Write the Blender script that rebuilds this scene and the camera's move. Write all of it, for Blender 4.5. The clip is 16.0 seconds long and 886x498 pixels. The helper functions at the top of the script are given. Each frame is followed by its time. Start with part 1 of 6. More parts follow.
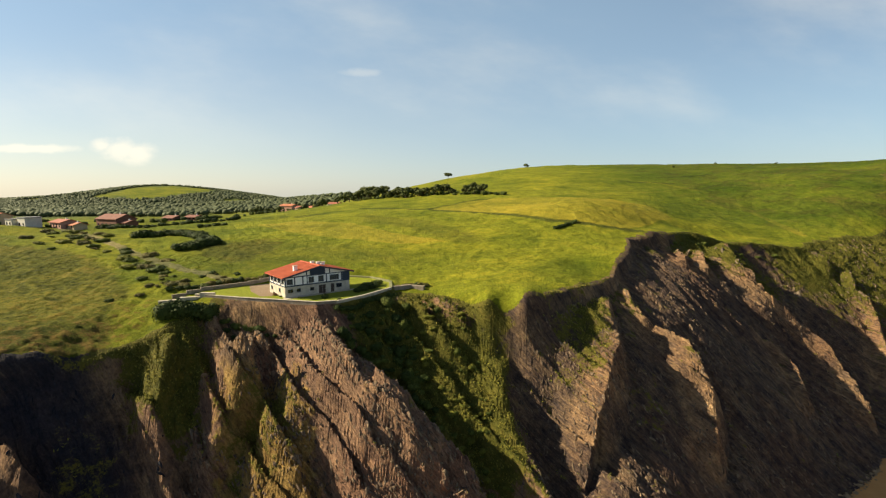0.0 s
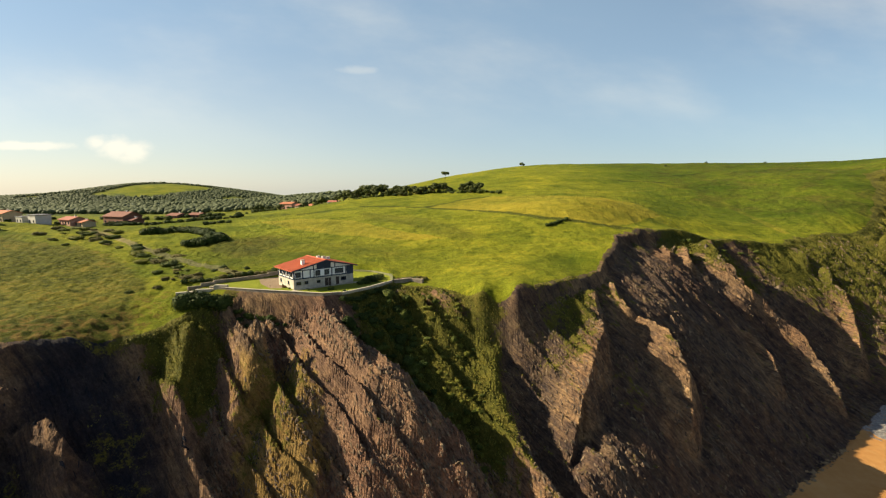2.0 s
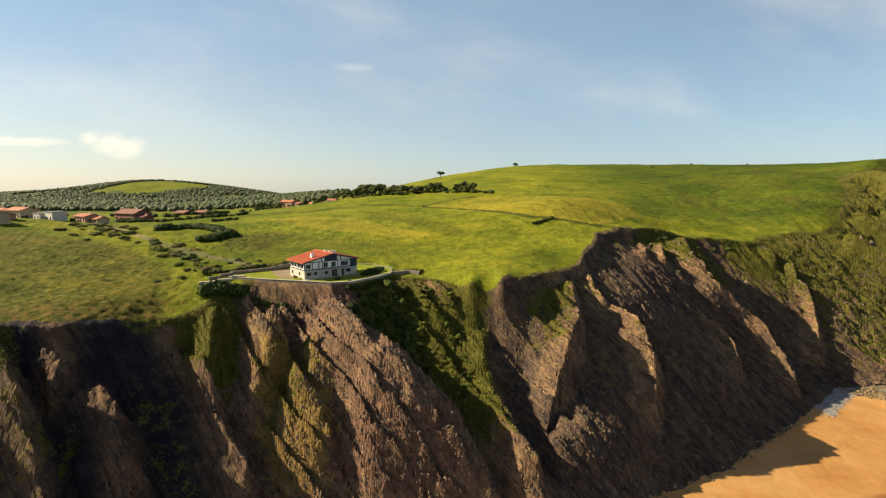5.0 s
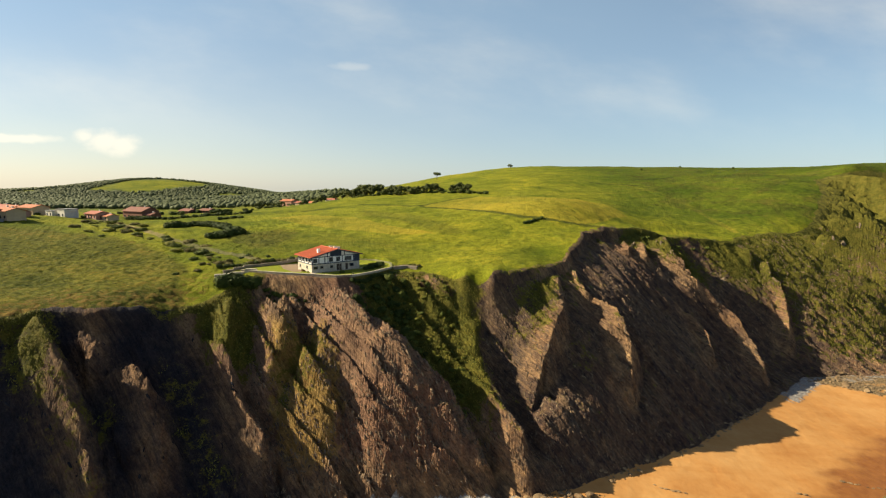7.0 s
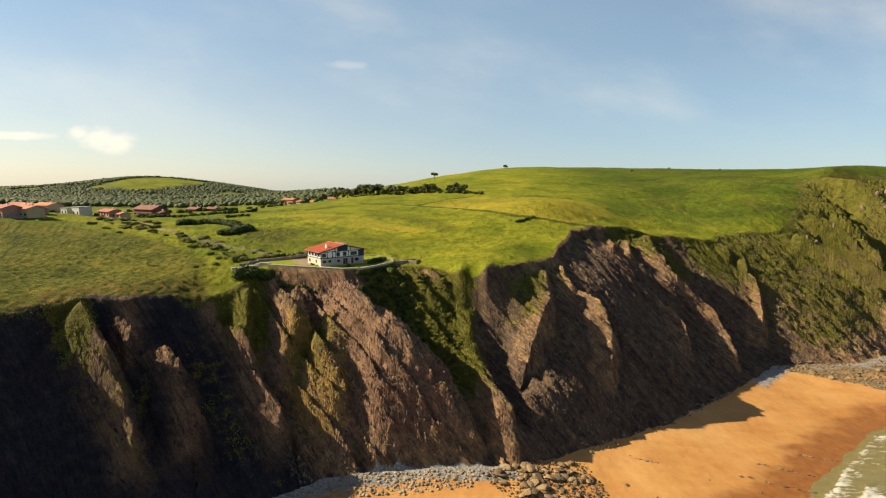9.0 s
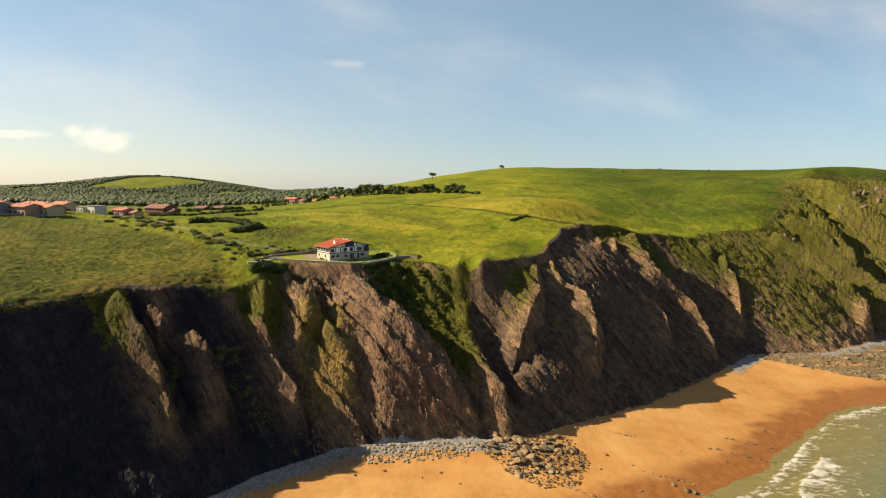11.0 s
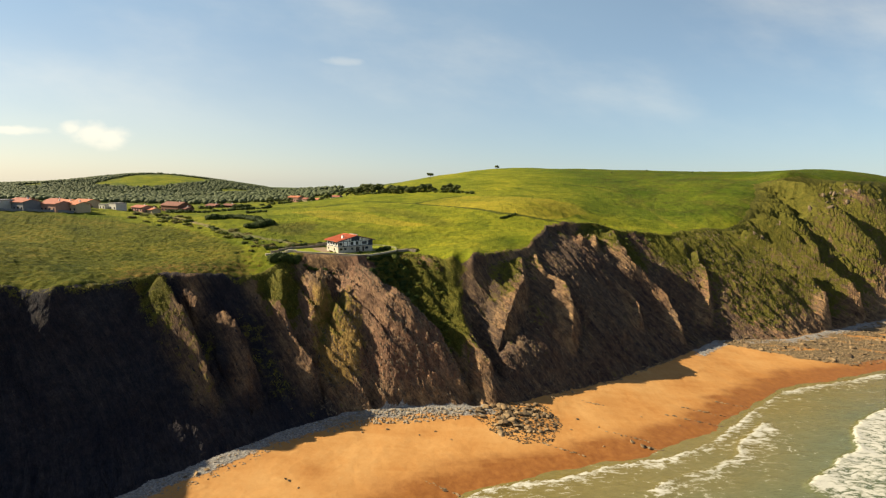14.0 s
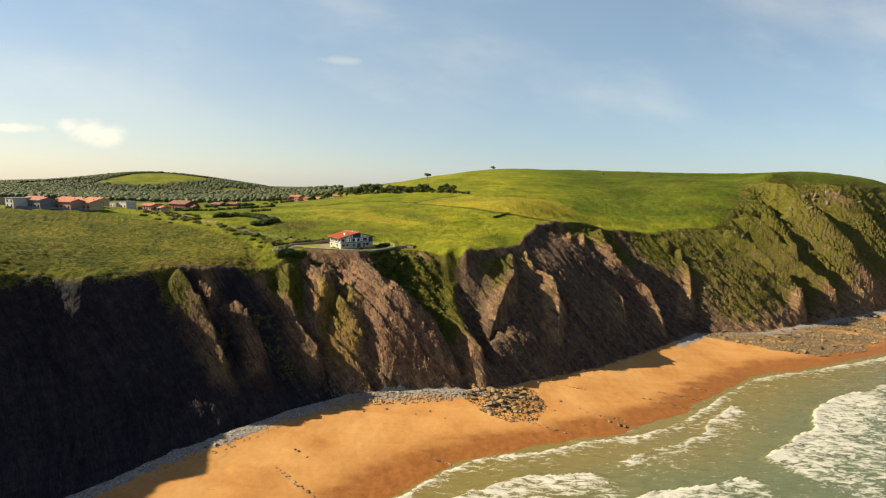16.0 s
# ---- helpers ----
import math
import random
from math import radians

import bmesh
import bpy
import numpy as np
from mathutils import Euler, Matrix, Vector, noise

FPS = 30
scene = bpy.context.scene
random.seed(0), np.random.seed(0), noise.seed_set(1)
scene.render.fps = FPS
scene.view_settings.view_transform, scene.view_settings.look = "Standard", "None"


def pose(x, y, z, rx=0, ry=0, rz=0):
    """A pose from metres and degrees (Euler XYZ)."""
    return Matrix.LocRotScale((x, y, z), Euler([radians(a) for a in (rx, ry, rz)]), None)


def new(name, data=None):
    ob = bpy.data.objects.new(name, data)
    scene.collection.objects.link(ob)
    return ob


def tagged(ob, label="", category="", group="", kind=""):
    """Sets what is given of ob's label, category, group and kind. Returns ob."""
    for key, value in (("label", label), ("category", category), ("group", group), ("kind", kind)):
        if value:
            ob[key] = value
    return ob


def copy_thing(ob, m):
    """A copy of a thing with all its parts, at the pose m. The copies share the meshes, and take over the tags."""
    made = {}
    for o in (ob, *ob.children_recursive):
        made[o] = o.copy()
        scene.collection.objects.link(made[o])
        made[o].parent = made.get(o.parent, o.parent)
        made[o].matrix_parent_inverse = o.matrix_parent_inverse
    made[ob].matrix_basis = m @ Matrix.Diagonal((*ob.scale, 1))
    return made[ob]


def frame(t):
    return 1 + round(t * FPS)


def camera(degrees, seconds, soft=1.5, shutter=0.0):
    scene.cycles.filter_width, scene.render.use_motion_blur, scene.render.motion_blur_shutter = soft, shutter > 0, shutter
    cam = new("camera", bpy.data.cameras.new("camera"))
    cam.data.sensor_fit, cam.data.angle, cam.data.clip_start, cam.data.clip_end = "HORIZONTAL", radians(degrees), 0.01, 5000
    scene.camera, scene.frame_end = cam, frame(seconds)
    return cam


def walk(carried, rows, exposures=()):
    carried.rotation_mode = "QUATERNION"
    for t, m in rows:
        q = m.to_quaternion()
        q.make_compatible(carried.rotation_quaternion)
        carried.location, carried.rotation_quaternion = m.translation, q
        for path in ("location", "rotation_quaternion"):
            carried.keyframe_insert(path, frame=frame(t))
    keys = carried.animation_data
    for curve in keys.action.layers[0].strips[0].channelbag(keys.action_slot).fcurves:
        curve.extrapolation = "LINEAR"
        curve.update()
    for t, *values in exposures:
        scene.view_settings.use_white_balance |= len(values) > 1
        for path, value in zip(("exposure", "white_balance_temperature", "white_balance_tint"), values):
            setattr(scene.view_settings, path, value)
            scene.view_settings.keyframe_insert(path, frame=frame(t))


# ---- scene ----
# ------------------------------------------------------------------ camera
cam = camera(84.6, 16.0, 1.25)
METRES, EYE, TILT, LEAN, TURN = 105.0, 77.0, -6.5, 0.0, 0.0
ROWS = [
    (0.0, 0.0, 0.0, 0.0, 0.0, 0.0, -0.0),
    (0.5, -0.0005, -0.0179, -0.0023, -0.1, -0.02, 0.01),
    (1.0, -0.0011, -0.04, -0.0037, -0.19, -0.09, 0.01),
    (1.5, -0.0015, -0.06, -0.0048, -0.26, -0.16, -0.0),
    (2.0, -0.0015, -0.0838, -0.0064, -0.35, -0.24, -0.02),
    (2.5, -0.0013, -0.1046, -0.0081, -0.43, -0.28, -0.05),
    (3.0, -0.0003, -0.1303, -0.0092, -0.53, -0.36, -0.08),
    (3.5, 0.0003, -0.1525, -0.0101, -0.61, -0.42, -0.09),
    (4.0, 0.0012, -0.1798, -0.0116, -0.68, -0.44, -0.13),
    (6.5, -0.0001, -0.318, -0.0212, -1.22, -0.44, -0.47),
    (7.0, -0.0014, -0.3524, -0.024, -1.35, -0.45, -0.56),
    (7.5, -0.0024, -0.3826, -0.0264, -1.47, -0.47, -0.61),
    (8.0, -0.0045, -0.4193, -0.029, -1.56, -0.5, -0.66),
    (8.5, -0.0067, -0.4506, -0.0314, -1.67, -0.52, -0.7),
    (9.0, -0.0093, -0.4891, -0.0333, -1.78, -0.55, -0.75),
    (11.5, -0.0195, -0.6681, -0.0464, -2.18, -0.69, -0.82),
    (12.0, -0.0195, -0.7079, -0.0485, -2.26, -0.75, -0.85),
    (12.5, -0.0199, -0.742, -0.0507, -2.23, -0.77, -0.87),
    (13.0, -0.0192, -0.7821, -0.0533, -2.26, -0.78, -0.95),
    (13.5, -0.0188, -0.8159, -0.0553, -2.31, -0.8, -1.0),
    (14.0, -0.0178, -0.8551, -0.0584, -2.35, -0.82, -1.04),
    (14.5, -0.0168, -0.8879, -0.0607, -2.41, -0.86, -1.09),
    (15.0, -0.0154, -0.9263, -0.0638, -2.47, -0.86, -1.15),
    (15.5, -0.0144, -0.9584, -0.0664, -2.52, -0.87, -1.21),
    (16.0, -0.0131, -0.9967, -0.0695, -2.59, -0.86, -1.26),
]
walk(cam, [(t, pose(0, 0, EYE, TILT, LEAN, TURN) @ pose(METRES * x, METRES * y, METRES * z, 90 + pitch, roll, yaw)) for t, x, y, z, yaw, pitch, roll in ROWS])

# ------------------------------------------------------------------ sun and sky
SUN_TO = Vector((-0.9925, 0.122, 0.0)).normalized()      # where the sun stands, in plan
SUN_UP = radians(32.9)
sun = new("sun", bpy.data.lights.new("sun", "SUN"))
sun.data.energy, sun.data.angle, sun.data.color = 5.0, radians(0.53), (1.0, 0.85, 0.58)
ray = Vector((-SUN_TO.x * math.cos(SUN_UP), -SUN_TO.y * math.cos(SUN_UP), -math.sin(SUN_UP)))
sun.matrix_world = Matrix.Translation((-200, 150, 300)) @ ray.to_track_quat("-Z", "Y").to_matrix().to_4x4()

world = bpy.data.worlds.new("sky")
scene.world = world
world.use_nodes = True
wn, wl = world.node_tree.nodes, world.node_tree.links
wn.clear()
w_out, w_bg = wn.new("ShaderNodeOutputWorld"), wn.new("ShaderNodeBackground")
sky = wn.new("ShaderNodeTexSky")
sky.sky_type, sky.sun_disc = "NISHITA", False
sky.sun_elevation, sky.sun_rotation = SUN_UP, math.atan2(SUN_TO.x, SUN_TO.y)
sky.altitude, sky.air_density, sky.dust_density, sky.ozone_density = 50, 1.0, 0.5, 1.0
w_bg.inputs["Strength"].default_value = 0.0437


def w_math(op, a, b=0.0, clamp=False):
    m = wn.new("ShaderNodeMath")
    m.operation, m.use_clamp = op, clamp
    for sock, v in zip(m.inputs, (a, b)):
        if isinstance(v, bpy.types.NodeSocket):
            wl.new(v, sock)
        else:
            sock.default_value = v
    return m.outputs[0]


def w_noise(x, y, scale, detail, rough):
    c, t = wn.new("ShaderNodeCombineXYZ"), wn.new("ShaderNodeTexNoise")
    wl.new(x, c.inputs[0]), wl.new(y, c.inputs[1])
    wl.new(c.outputs[0], t.inputs["Vector"])
    t.inputs["Scale"].default_value, t.inputs["Detail"].default_value, t.inputs["Roughness"].default_value = scale, detail, rough
    return t.outputs["Fac"]


def w_band(v, lo, hi):
    m = wn.new("ShaderNodeMapRange")
    m.interpolation_type = "SMOOTHSTEP"
    m.inputs["From Min"].default_value, m.inputs["From Max"].default_value = lo, hi
    wl.new(v, m.inputs["Value"])
    return m.outputs["Result"]


# thin high cloud, and one small cumulus bank low in the west
w_tc, w_sep = wn.new("ShaderNodeTexCoord"), wn.new("ShaderNodeSeparateXYZ")
wl.new(w_tc.outputs["Generated"], w_sep.inputs[0])
w_y = w_math("MAXIMUM", w_sep.outputs[1], 0.08)
cx, cz = w_math("DIVIDE", w_sep.outputs[0], w_y), w_math("DIVIDE", w_sep.outputs[2], w_y)


def w_blob(x0, z0, rx, rz):
    """1 in the middle of an ellipse, 0 outside."""
    dx, dz = w_math("DIVIDE", w_math("SUBTRACT", cx, x0), rx), w_math("DIVIDE", w_math("SUBTRACT", cz, z0), rz)
    r = w_math("SQRT", w_math("ADD", w_math("MULTIPLY", dx, dx), w_math("MULTIPLY", dz, dz)))
    return w_math("SUBTRACT", 1.0, r)


puff = w_noise(cx, w_math("MULTIPLY", cz, 1.6), 16.0, 5, 0.6)
bank = None
for x0, z0, rx, rz in ((-0.650, 0.090, 0.060, 0.026), (-0.615, 0.082, 0.045, 0.028), (-0.69, 0.097, 0.035, 0.018), (-0.84, 0.090, 0.13, 0.010)):
    blob = w_math("ADD", w_blob(x0, z0, rx, rz), w_math("MULTIPLY", w_math("SUBTRACT", puff, 0.5), 1.5))
    bank = blob if bank is None else w_math("MAXIMUM", bank, blob)
bank = w_math("MULTIPLY", w_band(bank, -0.1, 0.8), 0.6)
streak = w_noise(w_math("ADD", cx, w_math("MULTIPLY", cz, 0.7)), w_math("MULTIPLY", cz, 2.2), 1.9, 6, 0.55)
veil = w_math("MULTIPLY", w_band(streak, 0.40, 0.95), 0.42)
veil = w_math("MULTIPLY", veil, w_band(cz, 0.05, 0.2))
wisp = w_band(w_math("ADD", w_blob(-0.16, 0.238, 0.06, 0.012), w_math("MULTIPLY", w_math("SUBTRACT", puff, 0.5), 1.2)), 0.0, 0.9)
cloud = w_math("MAXIMUM", w_math("MAXIMUM", bank, veil), w_math("MULTIPLY", wisp, 0.2))
w_mix = wn.new("ShaderNodeMix")
w_mix.data_type = "RGBA"
wl.new(cloud, w_mix.inputs[0])
haze = wn.new("ShaderNodeMix")                       # a thin haze low over the clear sky
haze.data_type = "RGBA"
thin = w_math("SUBTRACT", 0.45, w_math("MULTIPLY", w_math("MULTIPLY", w_band(cx, 0.1, 0.9), w_band(cz, 0.1, 0.45)), 0.25))
wl.new(w_math("MULTIPLY", w_math("SUBTRACT", 1.0, w_band(w_sep.outputs[2], 0.3, 0.7)), thin), haze.inputs[0])
wl.new(sky.outputs["Color"], haze.inputs[6])
low = wn.new("ShaderNodeMix")                        # warmer towards the horizon on the sun's side
low.data_type = "RGBA"
low.inputs[6].default_value, low.inputs[7].default_value = (4.0, 5.7, 7.0, 1), (7.1, 7.2, 6.5, 1)
wl.new(w_math("MULTIPLY", w_math("SUBTRACT", 1.0, w_band(cz, 0.02, 0.38)), w_band(cx, 0.55, -0.75)), low.inputs[0])
wl.new(low.outputs[2], haze.inputs[7])
wl.new(haze.outputs[2], w_mix.inputs[6])
w_mix.inputs[7].default_value = (11.0, 10.0, 8.0, 1)
wl.new(w_mix.outputs[2], w_bg.inputs["Color"])
wl.new(w_bg.outputs["Background"], w_out.inputs["Surface"])
scene.view_settings.exposure = 1.38

# ------------------------------------------------------------------ materials
def mat(name, rough=0.8, metal=0.0, spec=0.3):
    """A node material; returns it with its tree's nodes, links and shader."""
    m = bpy.data.materials.new(name)
    m.use_nodes = True
    nt = m.node_tree
    b = nt.nodes["Principled BSDF"]
    b.inputs["Roughness"].default_value, b.inputs["Metallic"].default_value = rough, metal
    b.inputs["Specular IOR Level"].default_value = spec
    return m, nt.nodes, nt.links, b


def coords(nodes, links, scale=(1, 1, 1), turn=(0, 0, 0), kind="Object"):
    tc, mp = nodes.new("ShaderNodeTexCoord"), nodes.new("ShaderNodeMapping")
    mp.inputs["Scale"].default_value, mp.inputs["Rotation"].default_value = scale, turn
    links.new(tc.outputs[kind], mp.inputs["Vector"])
    return mp.outputs["Vector"]


def noisy(nodes, links, vec, scale, detail=5, rough=0.6, dist=0.0):
    n = nodes.new("ShaderNodeTexNoise")
    n.inputs["Scale"].default_value, n.inputs["Detail"].default_value = scale, detail
    n.inputs["Roughness"].default_value, n.inputs["Distortion"].default_value = rough, dist
    links.new(vec, n.inputs["Vector"])
    return n.outputs["Fac"]


def ramp(nodes, links, fac, stops):
    r = nodes.new("ShaderNodeValToRGB")
    e = r.color_ramp.elements
    while len(e) < len(stops):
        e.new(0.5)
    for k, (p, c) in enumerate(stops):
        e[k].position, e[k].color = p, (*c, 1) if len(c) == 3 else c
    links.new(fac, r.inputs["Fac"])
    return r.outputs["Color"]


def mix(nodes, links, fac, a, b, how="MIX"):
    """Colours a and b (sockets or triples) mixed by fac (a socket or a number)."""
    m = nodes.new("ShaderNodeMix")
    m.data_type, m.blend_type = "RGBA", how
    for sock, v in ((m.inputs[0], fac), (m.inputs[6], a), (m.inputs[7], b)):
        if isinstance(v, bpy.types.NodeSocket):
            links.new(v, sock)
        else:
            sock.default_value = v if isinstance(v, (int, float)) else (*v, 1)
    return m.outputs[2]


def calc(nodes, links, op, a, b=0.0, clamp=False):
    m = nodes.new("ShaderNodeMath")
    m.operation, m.use_clamp = op, clamp
    for sock, v in ((m.inputs[0], a), (m.inputs[1], b)):
        if isinstance(v, bpy.types.NodeSocket):
            links.new(v, sock)
        else:
            sock.default_value = v
    return m.outputs[0]


def band(nodes, links, v, lo, hi):
    """0 below lo, 1 above hi, smooth between."""
    m = nodes.new("ShaderNodeMapRange")
    m.interpolation_type = "SMOOTHSTEP"
    m.inputs["From Min"].default_value, m.inputs["From Max"].default_value = lo, hi
    links.new(v, m.inputs["Value"])
    return m.outputs["Result"]


def attribute(nodes, name):
    a = nodes.new("ShaderNodeAttribute")
    a.attribute_name = name
    return a.outputs["Fac"]


def bumped(nodes, links, b, height, strength, distance):
    n = nodes.new("ShaderNodeBump")
    n.inputs["Strength"].default_value, n.inputs["Distance"].default_value = strength, distance
    links.new(height, n.inputs["Height"])
    links.new(n.outputs["Normal"], b.inputs["Normal"])


def plain(name, colour, rough=0.8, metal=0.0, grain=0.12, scale=3.0, bump=0.0, spec=0.3):
    """A paint, stone or the like: one colour, mottled at two scales."""
    m, n, l, b = mat(name, rough, metal, spec)
    v = coords(n, l)
    big, small = noisy(n, l, v, scale * 0.2, 4), noisy(n, l, v, scale * 3, 4)
    f = calc(n, l, "ADD", calc(n, l, "MULTIPLY", big, 0.6), calc(n, l, "MULTIPLY", small, 0.4))
    lo, hi = [max(0.0, c * (1 - 2.2 * grain)) for c in colour], [min(1.0, c * (1 + 2.2 * grain)) for c in colour]
    l.new(ramp(n, l, f, [(0.25, lo), (0.75, hi)]), b.inputs["Base Color"])
    if bump:
        bumped(n, l, b, small, 0.6, bump)
    return m


def by_piece(name, colours, rough=0.8, grain=0.15, scale=2.0, bump=0.02):
    """Colours that change from piece to piece, with grain."""
    m, n, l, b = mat(name, rough)
    info = n.new("ShaderNodeObjectInfo")
    v = coords(n, l)
    g = noisy(n, l, v, scale, 5)
    k = len(colours)
    base = ramp(n, l, info.outputs["Random"], [(i / max(1, k - 1), c) for i, c in enumerate(colours)])
    l.new(mix(n, l, 0.75, base, ramp(n, l, g, [(0.3, (1 - 2 * grain,) * 3), (0.7, (1 + grain,) * 3)]), "MULTIPLY"), b.inputs["Base Color"])
    bumped(n, l, b, g, 0.7, bump)
    return m


# the rock of the cliff: tilted beds of grey-brown shale and paler sandstone, grass where it holds
def cliff_material():
    m, n, l, b = mat("cliff_rock", 0.92, 0, 0.12)
    v = coords(n, l)
    dot, sep = n.new("ShaderNodeVectorMath"), n.new("ShaderNodeSeparateXYZ")
    dot.operation = "DOT_PRODUCT"
    l.new(v, dot.inputs[0])
    l.new(v, sep.inputs[0])
    dot.inputs[1].default_value = (0.891, 0.454, 0.50)      # across the beds

    def bedded(z_scale, y_scale):
        c = n.new("ShaderNodeCombineXYZ")
        l.new(dot.outputs["Value"], c.inputs[0])
        l.new(calc(n, l, "MULTIPLY", sep.outputs[2], z_scale), c.inputs[1])
        l.new(calc(n, l, "MULTIPLY", sep.outputs[1], y_scale), c.inputs[2])
        return c.outputs[0]

    long_beds, short_beds = bedded(0.16, 0.08), bedded(0.4, 0.2)
    beds, seams, splinters = noisy(n, l, long_beds, 0.35, 5, 0.6, 0.4), noisy(n, l, long_beds, 1.6, 5, 0.65, 0.5), noisy(n, l, short_beds, 3.2, 4, 0.7)
    big, mid, fine = noisy(n, l, v, 0.05, 5, 0.6), noisy(n, l, v, 0.38, 6, 0.65), noisy(n, l, v, 2.4, 5, 0.7)
    f = calc(n, l, "ADD", calc(n, l, "MULTIPLY", mid, 0.38), calc(n, l, "ADD", calc(n, l, "MULTIPLY", beds, 0.27), calc(n, l, "MULTIPLY", seams, 0.35)))
    rock = ramp(n, l, f, [(0.36, (0.048, 0.035, 0.031)), (0.46, (0.150, 0.098, 0.062)), (0.54, (0.275, 0.172, 0.090)), (0.66, (0.50, 0.325, 0.165))])
    # the marl under the house: purple-brown, patched with ochre earth
    marl = ramp(n, l, f, [(0.36, (0.086, 0.053, 0.039)), (0.48, (0.195, 0.118, 0.076)), (0.58, (0.285, 0.172, 0.100)), (0.68, (0.42, 0.270, 0.155))])
    ochre = ramp(n, l, f, [(0.36, (0.115, 0.078, 0.026)), (0.50, (0.255, 0.165, 0.052)), (0.66, (0.42, 0.275, 0.105))])
    marl = mix(n, l, band(n, l, calc(n, l, "ADD", attribute(n, "ochre"), calc(n, l, "MULTIPLY", calc(n, l, "SUBTRACT", mid, 0.5), 1.6)), 0.4, 0.65), marl, ochre)
    rock = mix(n, l, attribute(n, "marl"), rock, marl)
    # shade painted into the rock colour: dark and bluish on the west block and recesses
    rock = mix(n, l, calc(n, l, "MULTIPLY", attribute(n, "face_shade"), band(n, l, seams, 0.84, 0.68)), rock, mix(n, l, 0.55, mix(n, l, 1.0, rock, (0.24, 0.29, 0.44), "MULTIPLY"), (0.014, 0.018, 0.031)))
    rock = mix(n, l, band(n, l, big, 0.38, 0.62), rock, mix(n, l, 1.0, rock, (0.84, 0.78, 0.80), "MULTIPLY"))
    rock = mix(n, l, 0.7, rock, ramp(n, l, splinters, [(0.30, (0.42, 0.42, 0.44)), (0.5, (1.0, 1.0, 1.0)), (0.70, (1.55, 1.5, 1.42))]), "MULTIPLY")
    rock = mix(n, l, 0.6, rock, ramp(n, l, fine, [(0.32, (0.5, 0.5, 0.5)), (0.68, (1.35, 1.35, 1.35))]), "MULTIPLY")
    turf = ramp(n, l, calc(n, l, "ADD", calc(n, l, "MULTIPLY", mid, 0.5), calc(n, l, "MULTIPLY", fine, 0.5)),
                [(0.32, (0.028, 0.032, 0.006)), (0.5, (0.088, 0.084, 0.0135)), (0.70, (0.172, 0.134, 0.028))])
    a = calc(n, l, "ADD", attribute(n, "turf"), calc(n, l, "MULTIPLY", calc(n, l, "SUBTRACT", mid, 0.5), 1.4))
    a = calc(n, l, "ADD", a, calc(n, l, "MULTIPLY", calc(n, l, "SUBTRACT", fine, 0.5), 0.9))
    l.new(mix(n, l, band(n, l, a, 0.40, 0.62), rock, turf), b.inputs["Base Color"])
    h = calc(n, l, "ADD", calc(n, l, "MULTIPLY", mid, 0.9), calc(n, l, "MULTIPLY", seams, 1.1))
    h = calc(n, l, "ADD", h, calc(n, l, "ADD", calc(n, l, "MULTIPLY", splinters, 0.55), calc(n, l, "MULTIPLY", fine, 0.35)))
    bumped(n, l, b, h, 1.0, 1.1)
    return m


